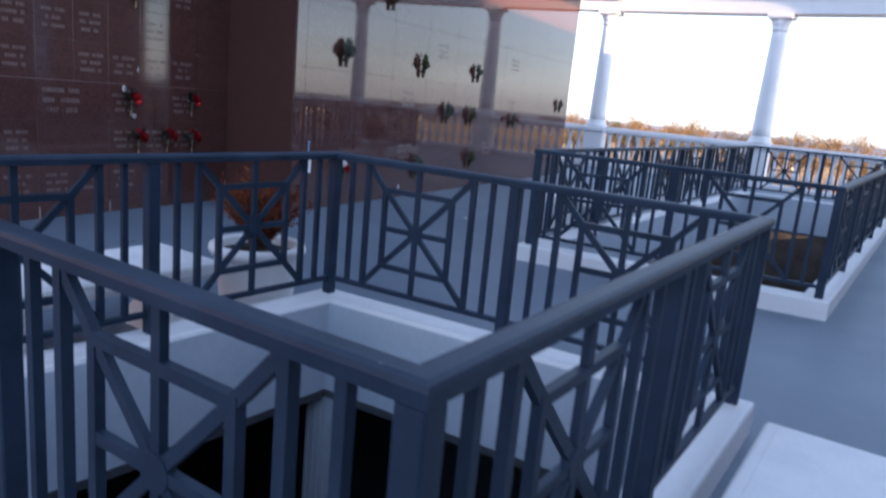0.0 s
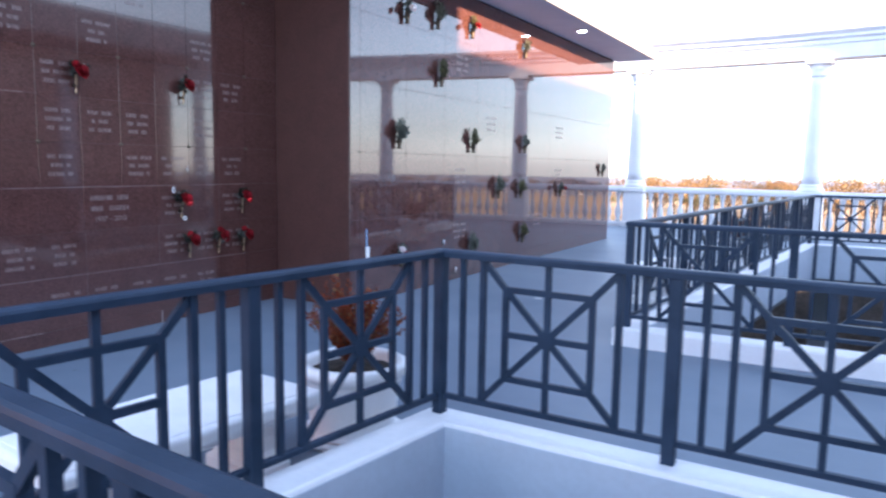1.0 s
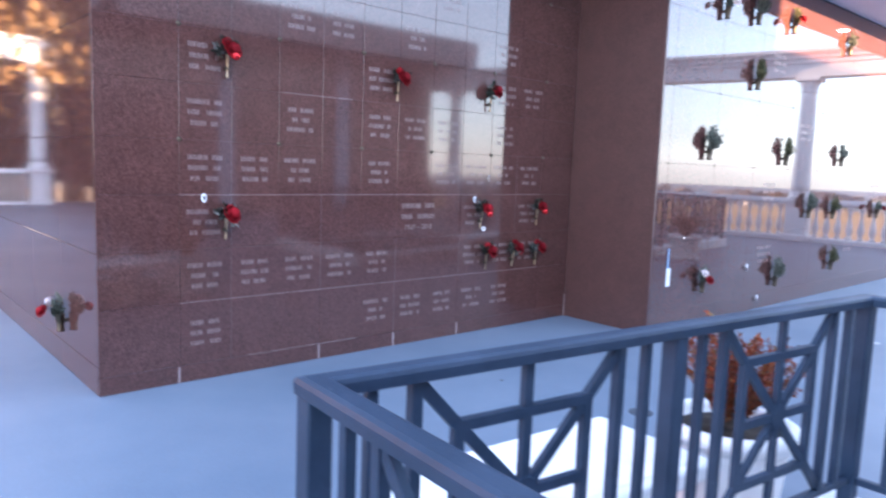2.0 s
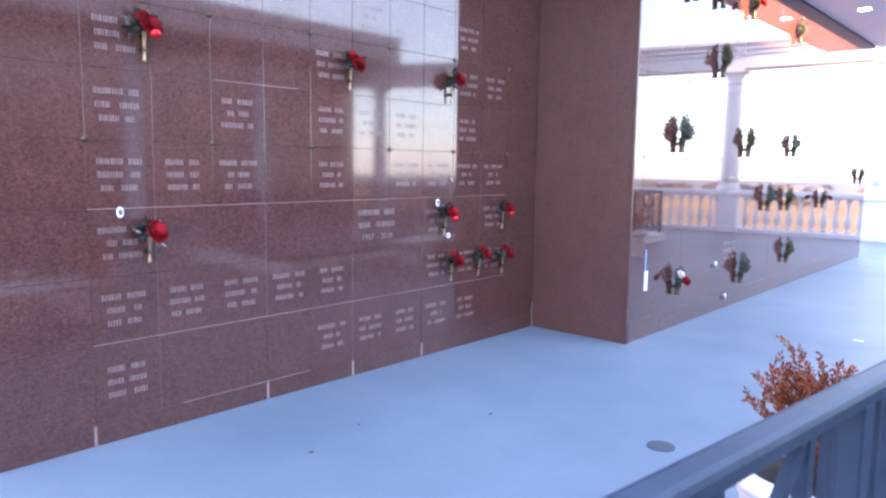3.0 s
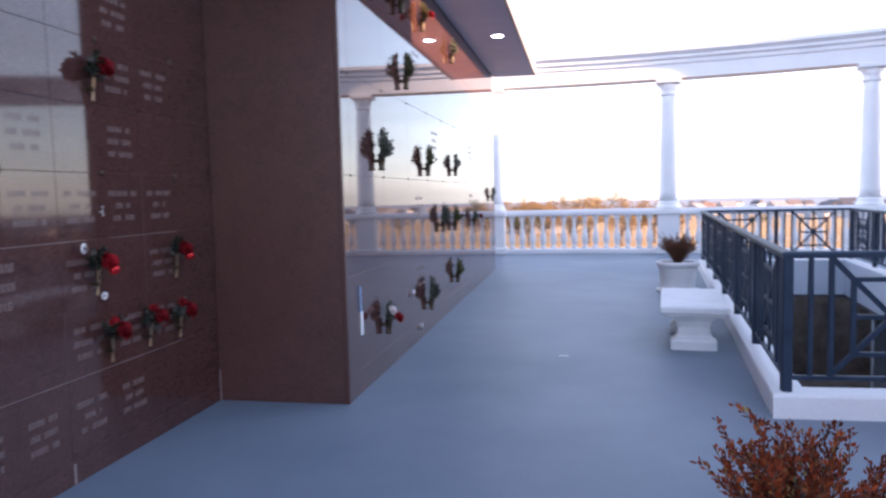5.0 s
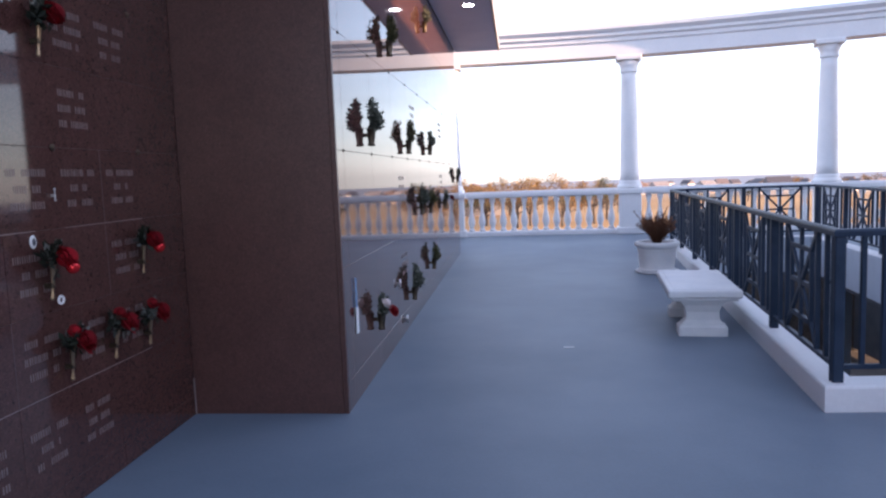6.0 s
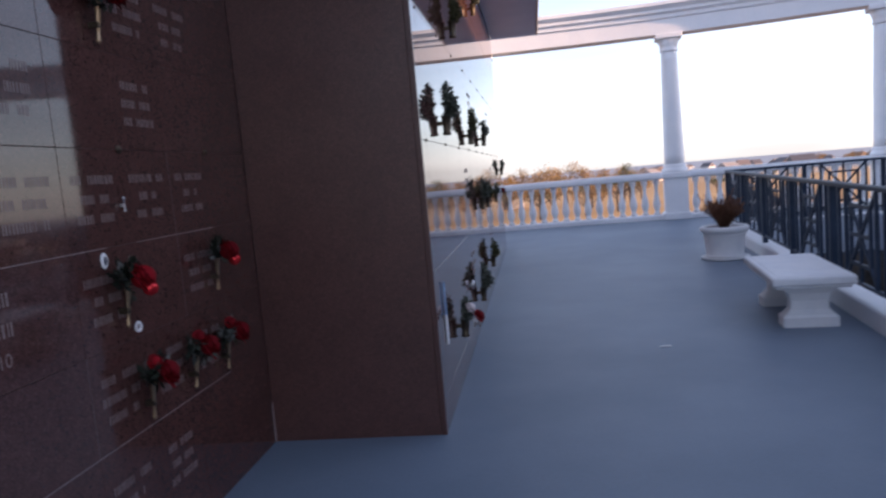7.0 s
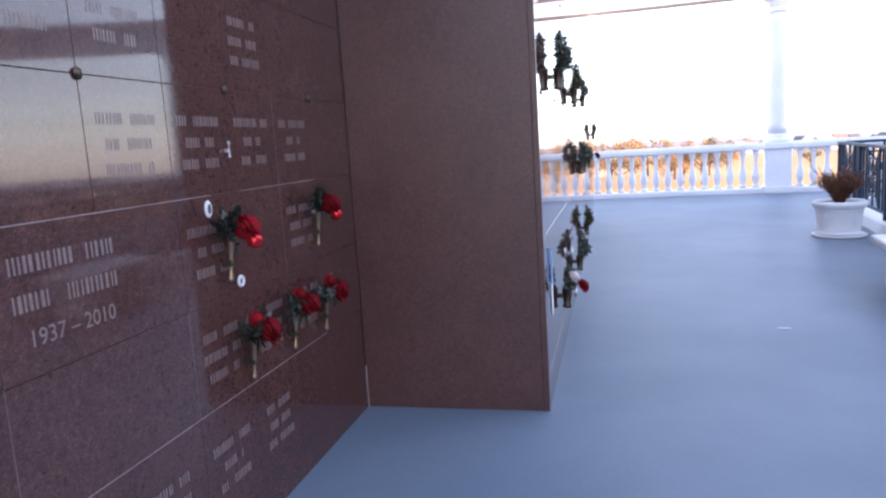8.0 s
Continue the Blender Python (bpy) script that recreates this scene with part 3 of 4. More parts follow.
# ---- benches ----
def bench(m, label):
    b = root("bench", m, label, "bench", "stone benches")
    W, L = 0.32, 0.68
    bm = box((-W, -L, 0.37), (W, L, 0.45), 0.022, 3)
    part("seat", bm, STONE, b, "worn white seat slab")
    part("seat_moulding", box((-W + 0.03, -L + 0.03, 0.345), (W - 0.03, L - 0.03, 0.371), 0.008), STONE, b)
    part("seat_panel", box((-W + 0.05, -L + 0.05, 0.449), (W - 0.05, L - 0.05, 0.4545), 0.003), STONE, b)
    for s in (-1, 1):
        y = s * (L - 0.24)
        secs = []
        for z, wx, wy in ((0.0, 0.215, 0.11), (0.085, 0.215, 0.11), (0.1, 0.19, 0.09), (0.15, 0.15, 0.075), (0.22, 0.145, 0.07), (0.28, 0.165, 0.08), (0.32, 0.2, 0.1), (0.346, 0.205, 0.105)):
            secs.append([(-wx, y - wy, z), (wx, y - wy, z), (wx, y + wy, z), (-wx, y + wy, z)])
        leg = loft(secs)
        bmesh.ops.bevel(leg, geom=[e for e in leg.edges if abs(e.verts[0].co.z - e.verts[1].co.z) > 0.005], offset=0.012, segments=2, affect="EDGES")
        part("leg", leg, STONE, b)
    return b


bench(pose(-0.92, 3.6, 0, 0, 0, -5), "white cast-stone bench beside the smaller railing")
bench(pose(2.84, 3.39, 0, 0, 0, -5), "white cast-stone bench against the outer side of the railing")
bench(pose(-0.217, 10.39, 0, 0, 0, -6.5), "white cast-stone bench on shaped legs by the long kerb")


# ---- planters ----
def planter(m, label, seed, mat, n_stems, height, spread):
    r = random.Random(seed)
    p = root("planter", m, label, "planter", "planters")
    prof = [(0.005, 0.036), (0.26, 0.036), (0.275, 0.042), (0.278, 0.048), (0.26, 0.055), (0.25, 0.07), (0.265, 0.2), (0.275, 0.31), (0.28, 0.33), (0.29, 0.345), (0.28, 0.36),
            (0.285, 0.37), (0.315, 0.39), (0.33, 0.42), (0.325, 0.45), (0.3, 0.465), (0.27, 0.46), (0.25, 0.44), (0.24, 0.38), (0.005, 0.37)]
    part("saucer", lathe([(0.01, -0.001), (0.3, -0.001), (0.325, 0.012), (0.325, 0.03), (0.3, 0.034), (0.01, 0.02)], 36), STONE, p, "shallow stone saucer")
    part("pot", lathe(prof, 40), STONE, p, "round white cast-stone pot with a rolled rim", smooth=True)
    soil = lathe([(0.001, 0.425), (0.05, 0.424), (0.11, 0.42), (0.17, 0.414), (0.225, 0.41), (0.247, 0.405)], 28)
    for v in soil.verts:
        v.co.z += 0.012 * noise.noise(v.co * 14)
    part("soil", soil, SOIL, p, "dark soil", smooth=True)
    wood, lv = bmesh.new(), bmesh.new()

    def spire(p, q, n, bulk):
        """Short upright leaves packed round a shoot, thinning to its tip."""
        way = (q - p).normalized()
        for j in range(n):
            f = (j + r.random()) / n
            out = rand_dir(r)
            out -= way * out.dot(way)
            at = p.lerp(q, f) + out * bulk * (1.0 - 0.55 * f) * r.random()
            leaf(lv, at, way * 0.8 + out * 0.9 + Vector((0, 0, 0.35)), rand_dir(r), r.uniform(0.013, 0.026), r.uniform(0.007, 0.013))

    for i in range(n_stems):
        a = r.uniform(0, 2 * math.pi)
        lean = spread * math.sqrt(r.random()) * r.uniform(0.75, 1.2)
        flare = Vector((math.cos(a), math.sin(a), 0))
        tall = height * r.uniform(0.66, 1.0) * (1 - 0.2 * (lean / spread) ** 2)
        if r.random() < 0.14:
            tall, lean = tall * 1.14, lean * 1.25
        tip = flare * lean + Vector((0, 0, tall))
        base = flare * 0.05 * r.random() + Vector((0, 0, 0.41))
        prev = base
        for k in range(1, 8):
            f = k / 7
            q = base + tip * f - flare * 0.05 * math.sin(f * 3.1) * lean / spread + rand_dir(r) * 0.008
            stem(wood, prev, q, 0.0045 * (1.15 - f), 0.0045 * (1.0 - f) + 0.001, 4)
            if f > 0.25:
                spire(prev, q, 17, 0.017)
                if r.random() < 0.6:
                    w = (rand_dir(r) * 0.7 + flare * 0.45 + Vector((0, 0, 1.0))).normalized()
                    e = q + w * r.uniform(0.05, 0.12)
                    stem(wood, q, e, 0.0018, 0.0008, 3)
                    spire(q, e, 20, 0.014)
            prev = q
    plant = part("branchwork", wood, BARK, p, "thin brown branches")
    part("leaves", lv, mat, plant, "dense small rust-orange leaves")
    return p


planter(pose(-0.745, 4.76, 0), "white stone pot with a rust-orange shrub beside the railing", 3, RUST, 74, 0.47, 0.29)
planter(pose(0.12, 14.1, 0, 0, 0, 40), "white stone pot with a faded reddish shrub by the long kerb", 5, RUST_DULL, 100, 0.42, 0.25)


# ---- flowers on the crypt walls ----
def rose_head(bm, c, r, rad):
    """Layered cupped petals round a closed heart."""
    bmesh.ops.create_uvsphere(bm, u_segments=12, v_segments=8, radius=rad * 0.66, matrix=Matrix.Translation(c + Vector((0, 0, rad * 0.38))))
    for ring, (n, tilt, s, low) in enumerate(((3, 0.12, 0.72, 0.05), (4, 0.32, 0.82, 0.0), (5, 0.55, 0.92, -0.06), (6, 0.82, 0.98, -0.12), (7, 1.12, 0.95, -0.16))):
        for i in range(n):
            a = 2 * math.pi * (i + 0.37 * ring) / n + r.uniform(-0.15, 0.15)
            d = Vector((math.cos(a), math.sin(a), 0))
            side = d.cross(Vector((0, 0, 1)))
            base = c + Vector((0, 0, low * rad))
            rows = []
            for k in range(4):
                f = k / 3
                bend = tilt * (0.5 + 0.6 * f)
                p = base + (d * math.sin(bend) + Vector((0, 0, math.cos(bend)))) * rad * s * f + d * rad * 0.1
                w = rad * s * (0.25 + 0.75 * math.sin(0.35 + 1.75 * f)) * 0.75
                rows.append([p - side * w - d * w * 0.3, p + d * w * 0.12, p + side * w - d * w * 0.3])
            vs = [[bm.verts.new(q) for q in row] for row in rows]
            for u, v in zip(vs, vs[1:]):
                for k in range(2):
                    bm.faces.new((u[k], u[k + 1], v[k + 1], v[k]))


def tilt_to(way):
    return way.to_track_quat("Z", "Y").to_matrix().to_4x4()


def rose_vase(m, seed, label, ball=False, pale=False, ring=False, red=2, frosted=False):
    """A slim cone vase on the wall: local x leaves the wall, z is up, origin at the tip."""
    r = random.Random(seed)
    t = root("flower_vase", m, label, "flower vase", "wall flower vases")
    lean = Vector((0.1, r.uniform(-0.06, 0.06), 1)).normalized()
    cone = lathe([(0.003, 0.0), (0.009, 0.005), (0.0105, 0.017), (0.007, 0.022), (0.0095, 0.03), (0.006, 0.036), (0.007, 0.05), (0.011, 0.13), (0.014, 0.166), (0.016, 0.17), (0.012, 0.166), (0.004, 0.15)], 14, None, Matrix.Translation((0.03, 0, 0)) @ tilt_to(lean))
    v = part("vase", cone, BRASS, t, "slim worn brass cone vase", smooth=True)
    part("bracket", box((0.0, -0.012, 0.06), (0.045, 0.012, 0.085), 0.003), BRONZE, v, "small bronze wall bracket")
    top = Vector((0.03, 0, 0)) + lean * 0.166
    gb = bmesh.new()
    sb = bmesh.new()
    for i in range(22):
        w = (Vector((0.25, -0.2, 0.8)) + rand_dir(r) * 0.9)
        w.x = abs(w.x) * 0.4
        e = top + w.normalized() * r.uniform(0.04, 0.11)
        stem(gb, top, e, 0.0025, 0.001, 3)
        for _ in range(5):
            leaf(sb if (frosted and i % 2) or i % 5 == 0 else gb, top.lerp(e, r.uniform(0.4, 1)), w + rand_dir(r) * 0.8, rand_dir(r), r.uniform(0.035, 0.06), r.uniform(0.018, 0.028))
    part("leaves", gb, GREEN, t, "dark green artificial leaves")
    part("frosted_leaves", sb, SILVERLEAF, t, "pale frosted leaves")
    for i in range(red):
        c = top + Vector((0.038 - 0.012 * i, (0.012, -0.014, -0.03)[i % 3], 0.022 + 0.062 * i))
        fb = bmesh.new()
        way = Vector((0.8, 0.4 * (-1) ** i, 0.5)).normalized()
        rose_head(fb, Vector(), r, 0.074 - 0.04 * i)
        bmesh.ops.transform(fb, matrix=Matrix.Translation(c) @ tilt_to(way), verts=fb.verts)
        part("rose", fb, PINK if pale and i else RED, t, "faded pale rose" if pale and i else "deep red artificial rose", smooth=True)
    if ball:
        bb = bmesh.new()
        bmesh.ops.create_uvsphere(bb, u_segments=18, v_segments=12, radius=0.032, matrix=Matrix.Translation(top + Vector((0.082, 0.026, -0.012))))
        part("bauble", bb, FOIL, t, "shiny red bauble", smooth=True)
    if ring:
        rb = bmesh.new()
        for i in range(16):
            a0, a1 = (2 * math.pi * k / 16 for k in (i, i + 1))
            c = Vector((0.06, 0.02, 0.0))
            stem(rb, c + Vector((0, math.cos(a0), math.sin(a0))) * 0.018, c + Vector((0, math.cos(a1), math.sin(a1))) * 0.018, 0.006, 0.006, 6)
        part("ribbon_ring", rb, CARD, t, "white ring hung on the vase")
    return t


def on_a(y, z):
    return Matrix.Translation((XA, y, z))


def on_b(y, z):
    return Matrix.Translation((XB, y, z))


ROSE = "slim brass vase of red artificial roses on the granite wall"
rose_vase(on_a(6.426, 0.625), 1, ROSE)
rose_vase(on_a(6.807, 0.635), 2, ROSE)
rose_vase(on_a(7.168, 0.625), 3, ROSE, frosted=True)
rose_vase(on_a(7.156, 1.05), 4, "brass vase with a red rose and a shiny bauble", ball=True, red=1)
rose_vase(on_a(6.33, 1.04), 5, "brass vase with a red rose, bauble and white ring", ball=True, ring=True, red=1)
rose_vase(on_a(6.39, 2.172), 6, ROSE, red=1)
rose_vase(on_a(5.26, 2.18), 7, ROSE)
rose_vase(on_a(3.711, 2.21), 8, "brass vase with a red rose and bauble high on the wall", ball=True)
rose_vase(on_a(3.7, 1.042), 9, "brass vase with one red rose and frosted leaves", red=1, frosted=True)


def cup_vase(m, seed, label, greens=34, size=0.2, red=0, pale=0, dull=False):
    """A wider bronze cup vase with greenery, on the forward wall."""
    r = random.Random(seed)
    t = root("bronze_vase", m, label, "flower vase", "wall bronze vases")
    lean = Vector((0.03, 0, 1)).normalized()
    cup = lathe([(0.01, 0.0), (0.028, 0.003), (0.031, 0.016), (0.024, 0.025), (0.029, 0.07), (0.034, 0.125), (0.039, 0.13), (0.036, 0.136), (0.028, 0.13), (0.008, 0.11)], 18, None, Matrix.Translation((0.045, 0, 0)) @ tilt_to(lean))
    v = part("vase", cup, BRONZE, t, "dark bronze cup vase", smooth=True)
    part("bracket", box((0.0, -0.012, 0.07), (0.03, 0.012, 0.1), 0.003), BRONZE, v)
    top = Vector((0.045, 0, 0)) + lean * 0.125
    gb = bmesh.new()
    for i in range(greens):
        # each frond swells away from the wall and closes in again at its tip
        u = r.uniform(0.35, 1.0)
        out = size * r.uniform(0.1, 0.7) * (1.25 - 0.6 * u)
        side = size * r.uniform(-0.62, 0.62) * (1.2 - 0.6 * u)
        mid = Vector((0.035 + out, side, top.z + size * 0.4 * u))
        tip = Vector((0.035 + out * r.uniform(0.2, 0.75), side * 0.7, top.z + size * 1.12 * u))
        prev = top
        for k in range(1, 6):
            f = k / 5
            q = top * (1 - f) ** 2 + mid * 2 * f * (1 - f) + tip * f * f
            stem(gb, prev, q, 0.0026 * (1.2 - f), 0.0026 * (1.0 - f) + 0.0006, 3)
            for _ in range(4):
                d = (q - prev).normalized() * 0.7 + rand_dir(r) * 0.8
                d.x = max(d.x, (0.03 - q.x) / 0.04)
                leaf(gb, prev.lerp(q, r.random()), d, rand_dir(r), r.uniform(0.028, 0.05), r.uniform(0.012, 0.022))
            prev = q
    part("greenery", gb, OLIVE if dull else GREYGREEN, t, "dusty dark greenery")
    for i in range(red + pale):
        c = top + Vector(((0.1, 0.04)[i % 2], -0.045 - 0.01 * i, 0.03 + 0.06 * i))
        fb = bmesh.new()
        rose_head(fb, Vector(), r, 0.05)
        bmesh.ops.transform(fb, matrix=Matrix.Translation(c) @ tilt_to(Vector((0.8, r.uniform(-0.4, 0.4), 0.5))), verts=fb.verts)
        part("rose", fb, RED if i < red else PINK, t, "deep red rose" if i < red else "faded pale rose")
    return t


CUP = "dark bronze vase of greenery on the polished granite wall"
for k, (y, z, greens, size, red, pale) in enumerate((
        (8.674, 1.804, 46, 0.21, 0, 0), (10.588, 1.795, 26, 0.2, 0, 0), (12.41, 1.83, 26, 0.16, 0, 0), (11.447, 1.114, 36, 0.2, 0, 0), (12.294, 1.085, 30, 0.19, 0, 0),
        (14.097, 1.06, 22, 0.14, 1, 0), (16.59, 1.42, 18, 0.14, 0, 0), (12.403, 0.346, 26, 0.2, 0, 0), (10.591, 0.261, 32, 0.24, 0, 0), (8.744, 0.35, 22, 0.16, 1, 1),
        (9.657, 2.636, 34, 0.21, 0, 0), (9.545, 3.35, 32, 0.2, 0, 0), (8.826, 3.3, 20, 0.14, 0, 1), (10.493, 3.385, 22, 0.17, 1, 0), (12.332, 3.355, 24, 0.17, 0, 0))):
    cup_vase(on_b(y, z), 40 + k, CUP if not red else "dark bronze vase of greenery with red roses", greens, size, red, pale, k % 3 == 1)
END_WALL = Matrix.Rotation(radians(-90), 4, "Z")
cup_vase(Matrix.Translation((-4.914, Y_SOUTH, 2.71)) @ END_WALL, 60, CUP)
cup_vase(Matrix.Translation((-4.95, Y_SOUTH, 0.305)) @ END_WALL, 61, "dark bronze vase with red and white roses on the end wall", 18, 0.14, 1, 1)

tag_t = root("hanging_tag", Matrix.Translation((XB + 0.003, 8.09, 0.469)), "white paper tag hung by a blue ribbon on granite", "tag")
part("card", box((0.001, -0.035, 0.0), (0.006, 0.035, 0.19), 0.001), CARD, tag_t, "white card")
rb = bmesh.new()
for i in range(6):
    stem(rb, Vector((0.008, -0.03 + 0.006 * (i % 2), 0.19 + 0.035 * i)), Vector((0.008, -0.03 + 0.006 * ((i + 1) % 2), 0.225 + 0.035 * i)), 0.008, 0.007, 5)
part("ribbon", rb, plain("pale_blue_ribbon", (0.26, 0.42, 0.66), 0.6), tag_t, "pale blue ribbon")
for y, z in ((6.268, 1.324), (3.547, 1.35)):
    o = root("photo_oval", Matrix.Translation((XA + 0.002, y, z)), "small white oval plaque on the granite wall", "plaque")
    part("plaque", lathe([(0.001, 0), (0.032, 0), (0.034, 0.004), (0.028, 0.008), (0.001, 0.008)], 20, None, Matrix.Rotation(radians(90), 4, "Y") @ Matrix.Diagonal((0.95, 0.62, 1, 1))), CARD, o)
    part("picture", lathe([(0.001, 0.0081), (0.02, 0.0081), (0.02, 0.0088), (0.001, 0.009)], 18, None, Matrix.Rotation(radians(90), 4, "Y") @ Matrix.Diagonal((0.9, 0.6, 1, 1))), DRAINMAT, o, "faded grey picture")
hook = root("ornament", Matrix.Translation((XA + 0.002, 6.435, 1.505)), "small chrome ornament on the granite wall", "ornament")
part("stalk", lathe([(0.004, 0.0), (0.006, 0.004), (0.003, 0.012), (0.003, 0.05), (0.007, 0.056), (0.002, 0.064)], 10, None, Matrix.Translation((0.016, 0, 0))), CHROME, hook, smooth=True)
part("clip", box((0.0, -0.012, 0.02), (0.014, 0.012, 0.034), 0.002), CHROME, hook)
for y, z in ((9.818, 0.516), (10.168, 0.1)):
    o = root("candle_holder", Matrix.Translation((XB + 0.002, y, z)), "small metal holder fixed on the granite wall", "holder")
    part("cup", lathe([(0.007, 0), (0.011, 0.004), (0.013, 0.08), (0.009, 0.08), (0.007, 0.02)], 14, None, Matrix.Translation((0.022, 0, 0))), CHROME, o, smooth=True)
    part("clip", box((0.0, -0.008, 0.02), (0.01, 0.008, 0.05)), CHROME, o)

# ---- deck details ----
drain = root("floor_drain", Matrix.Translation((-1.78, 5.641, 0.0)), "round dark metal drain set in the deck", "drain")
part("ring", lathe([(0.066, 0.0), (0.082, 0.0), (0.082, 0.006), (0.068, 0.008)], 28), DRAINMAT, drain)
part("grate", lathe([(0.001, 0.001), (0.066, 0.001), (0.064, 0.005), (0.001, 0.005)], 28), DRAINMAT, drain, "dark slotted grate")
chip = root("scrap", Matrix.Translation((-1.527, 9.481, 0.001)), "small pale paper scrap lying on the deck", "litter")
part("scrap_sheet", box((-0.045, -0.012, 0), (0.045, 0.012, 0.006), 0.002), CARD, chip)

def dead_leaf(x, y, turn, size):
    d = root("dead_leaf", Matrix.Translation((x, y, 0.001)) @ Matrix.Rotation(turn, 4, "Z"), "small curled dry brown leaf on the deck", "leaf", "leaves on the deck")
    bm = loft([[(-size, -0.001, 0), (-size, 0.001, 0), (-size, 0.001, 0.002), (-size, -0.001, 0.002)],
               [(0, -size * 0.45, 0.002), (0, size * 0.45, 0.003), (0, size * 0.45, 0.005), (0, -size * 0.45, 0.004)],
               [(size, -0.002, 0.006), (size, 0.002, 0.006), (size, 0.002, 0.008), (size, -0.002, 0.008)]])
    part("blade", bm, BARK, d)


for x, y, turn, size in ((-3.334, 4.636, 0.4, 0.011), (-2.85, 5.37, 1.3, 0.016), (-3.205, 4.16, 0.9, 0.018)):
    dead_leaf(x, y, turn, size)

# ---- granite facing: panels, joints, inscriptions, rosettes ----
def panel_mesh(w, h, mat):
    me = bpy.data.meshes.new("panel")
    bm = box((0, 0, 0), (T, w, h), 0.001)
    bm.to_mesh(me)
    bm.free()
    me.materials.append(mat)
    return me


mesh_cache = {}


def panel(wall, x, y0, y1, z0, z1, gap=0.003, name="panel"):
    w, h = round(y1 - y0 - gap, 4), round(z1 - z0 - gap, 4)
    mat = GRANITE_A if wall is wall_a else GRANITE
    if (w, h, mat.name) not in mesh_cache:
        mesh_cache[(w, h, mat.name)] = panel_mesh(w, h, mat)
    return shared(name, mesh_cache[(w, h, mat.name)], wall, Matrix.Translation((x - T, y0 + gap / 2, z0 + gap / 2)))


def cut_text(body, yc, zc, height):
    """Raised lettering on a panel's face, centred at (yc, zc)."""
    curve = bpy.data.curves.new("lettering", "FONT")
    curve.body, curve.size, curve.extrude = body, height / 0.7, 0.0006
    curve.align_x, curve.align_y = "CENTER", "CENTER"
    holder = bpy.data.objects.new("lettering", curve)
    me = bpy.data.meshes.new_from_object(holder)
    bm = bmesh.new()
    bm.from_mesh(me)
    bpy.data.objects.remove(holder)
    bpy.data.meshes.remove(me)
    turn = Matrix(((0, 0, 1, T), (1, 0, 0, yc), (0, 1, 0, zc), (0, 0, 0, 1)))
    bmesh.ops.transform(bm, matrix=turn, verts=bm.verts)
    return bm


def inscription(owner, yc, zc, width, height, r, dates=""):
    """Three rows of short bars in place of cut letters, on the panel's face."""
    bm = bmesh.new()
    lh = height / 6.0
    for row, frac in enumerate((r.uniform(0.75, 1.0), r.uniform(0.5, 0.95), r.uniform(0.7, 0.85))):
        z = zc + height * (0.36 - 0.36 * row)
        if dates and row == 2:
            continue
        w = width * frac
        y = yc - w / 2
        gap_at = yc + w * r.uniform(-0.2, 0.25)
        while y < yc + w / 2 - lh * 0.3:
            lw = lh * r.uniform(0.13, 0.26)
            if abs(y + lw / 2 - gap_at) > lh * 0.5:
                add_box(bm, (T - 0.001, y, z - lh * 0.5), (T + 0.0005, y + lw, z + lh * 0.5))
            y += lw + lh * r.uniform(0.17, 0.3)
    if dates:
        part("dates", cut_text(dates, yc, zc - height * 0.36, lh), INSCRIPTION, owner, "pale cut dates")
    return part("inscription", bm, INSCRIPTION, owner, "rows of pale cut lettering")


HALF, FULL = 0.3875, 0.775
ROWS_Z = [0.13, 0.592, 0.98, 1.372, 1.762, 2.157, 2.548, 2.94, 3.332, 3.724]
r = random.Random(21)
used = {0: (0, 4, 5, 6, 7, 8), 1: (0, 1, 2, 3, 4, 7, 8, 9), 2: (0, 5, 7, 9), 3: (0, 1, 2, 4, 6, 7, 8, 9), 4: (0, 2, 4, 5, 6, 8), 5: (0, 4, 8, 9), 6: (2, 3, 5, 8), 7: (1, 4, 6), 8: (0, 3, 7)}
Y0 = 3.37
for i, (z0, z1) in enumerate(zip(ROWS_Z, ROWS_Z[1:])):
    if i < 3:
        joints = [Y0, Y0 + HALF] + [Y0 + HALF + FULL * k for k in range(1, 5)] + [Y0 + HALF * 10]
    else:
        joints = [Y0 + HALF * k for k in range(11)]
    panel(wall_a, XA, Y_SOUTH, Y0, z0, z1, 0.002, "margin_panel")
    panel(wall_a, XA, joints[-1], Y_PIER, z0, z1, 0.002, "margin_panel")
    for a, b in zip(joints, joints[1:]):
        p = panel(wall_a, XA, a, b, z0, z1, 0.0022)
        for k in used[i]:
            yc = Y0 + HALF * (k + 0.5)
            if a < yc < b:
                big = i == 2 and k == 5
                inscription(p, (yc - a if not big else 0.26) - 0.003, (z1 - z0) / 2 - 0.003, 0.44 if big else 0.29, 0.27 if big else 0.21, r, "1937 \u2013 2010" if big else "")
for a, b in zip([Y_SOUTH, 3.36, 4.53, 5.31, 6.09, 6.87], [3.36, 4.53, 5.31, 6.09, 6.87, Y_PIER]):
    panel(wall_a, XA, a, b, 0.0, 0.13, 0.004, "base_panel")
panel(wall_a, XA, Y_SOUTH, Y_PIER, 3.724, 4.4, 0.004, "frieze_panel")

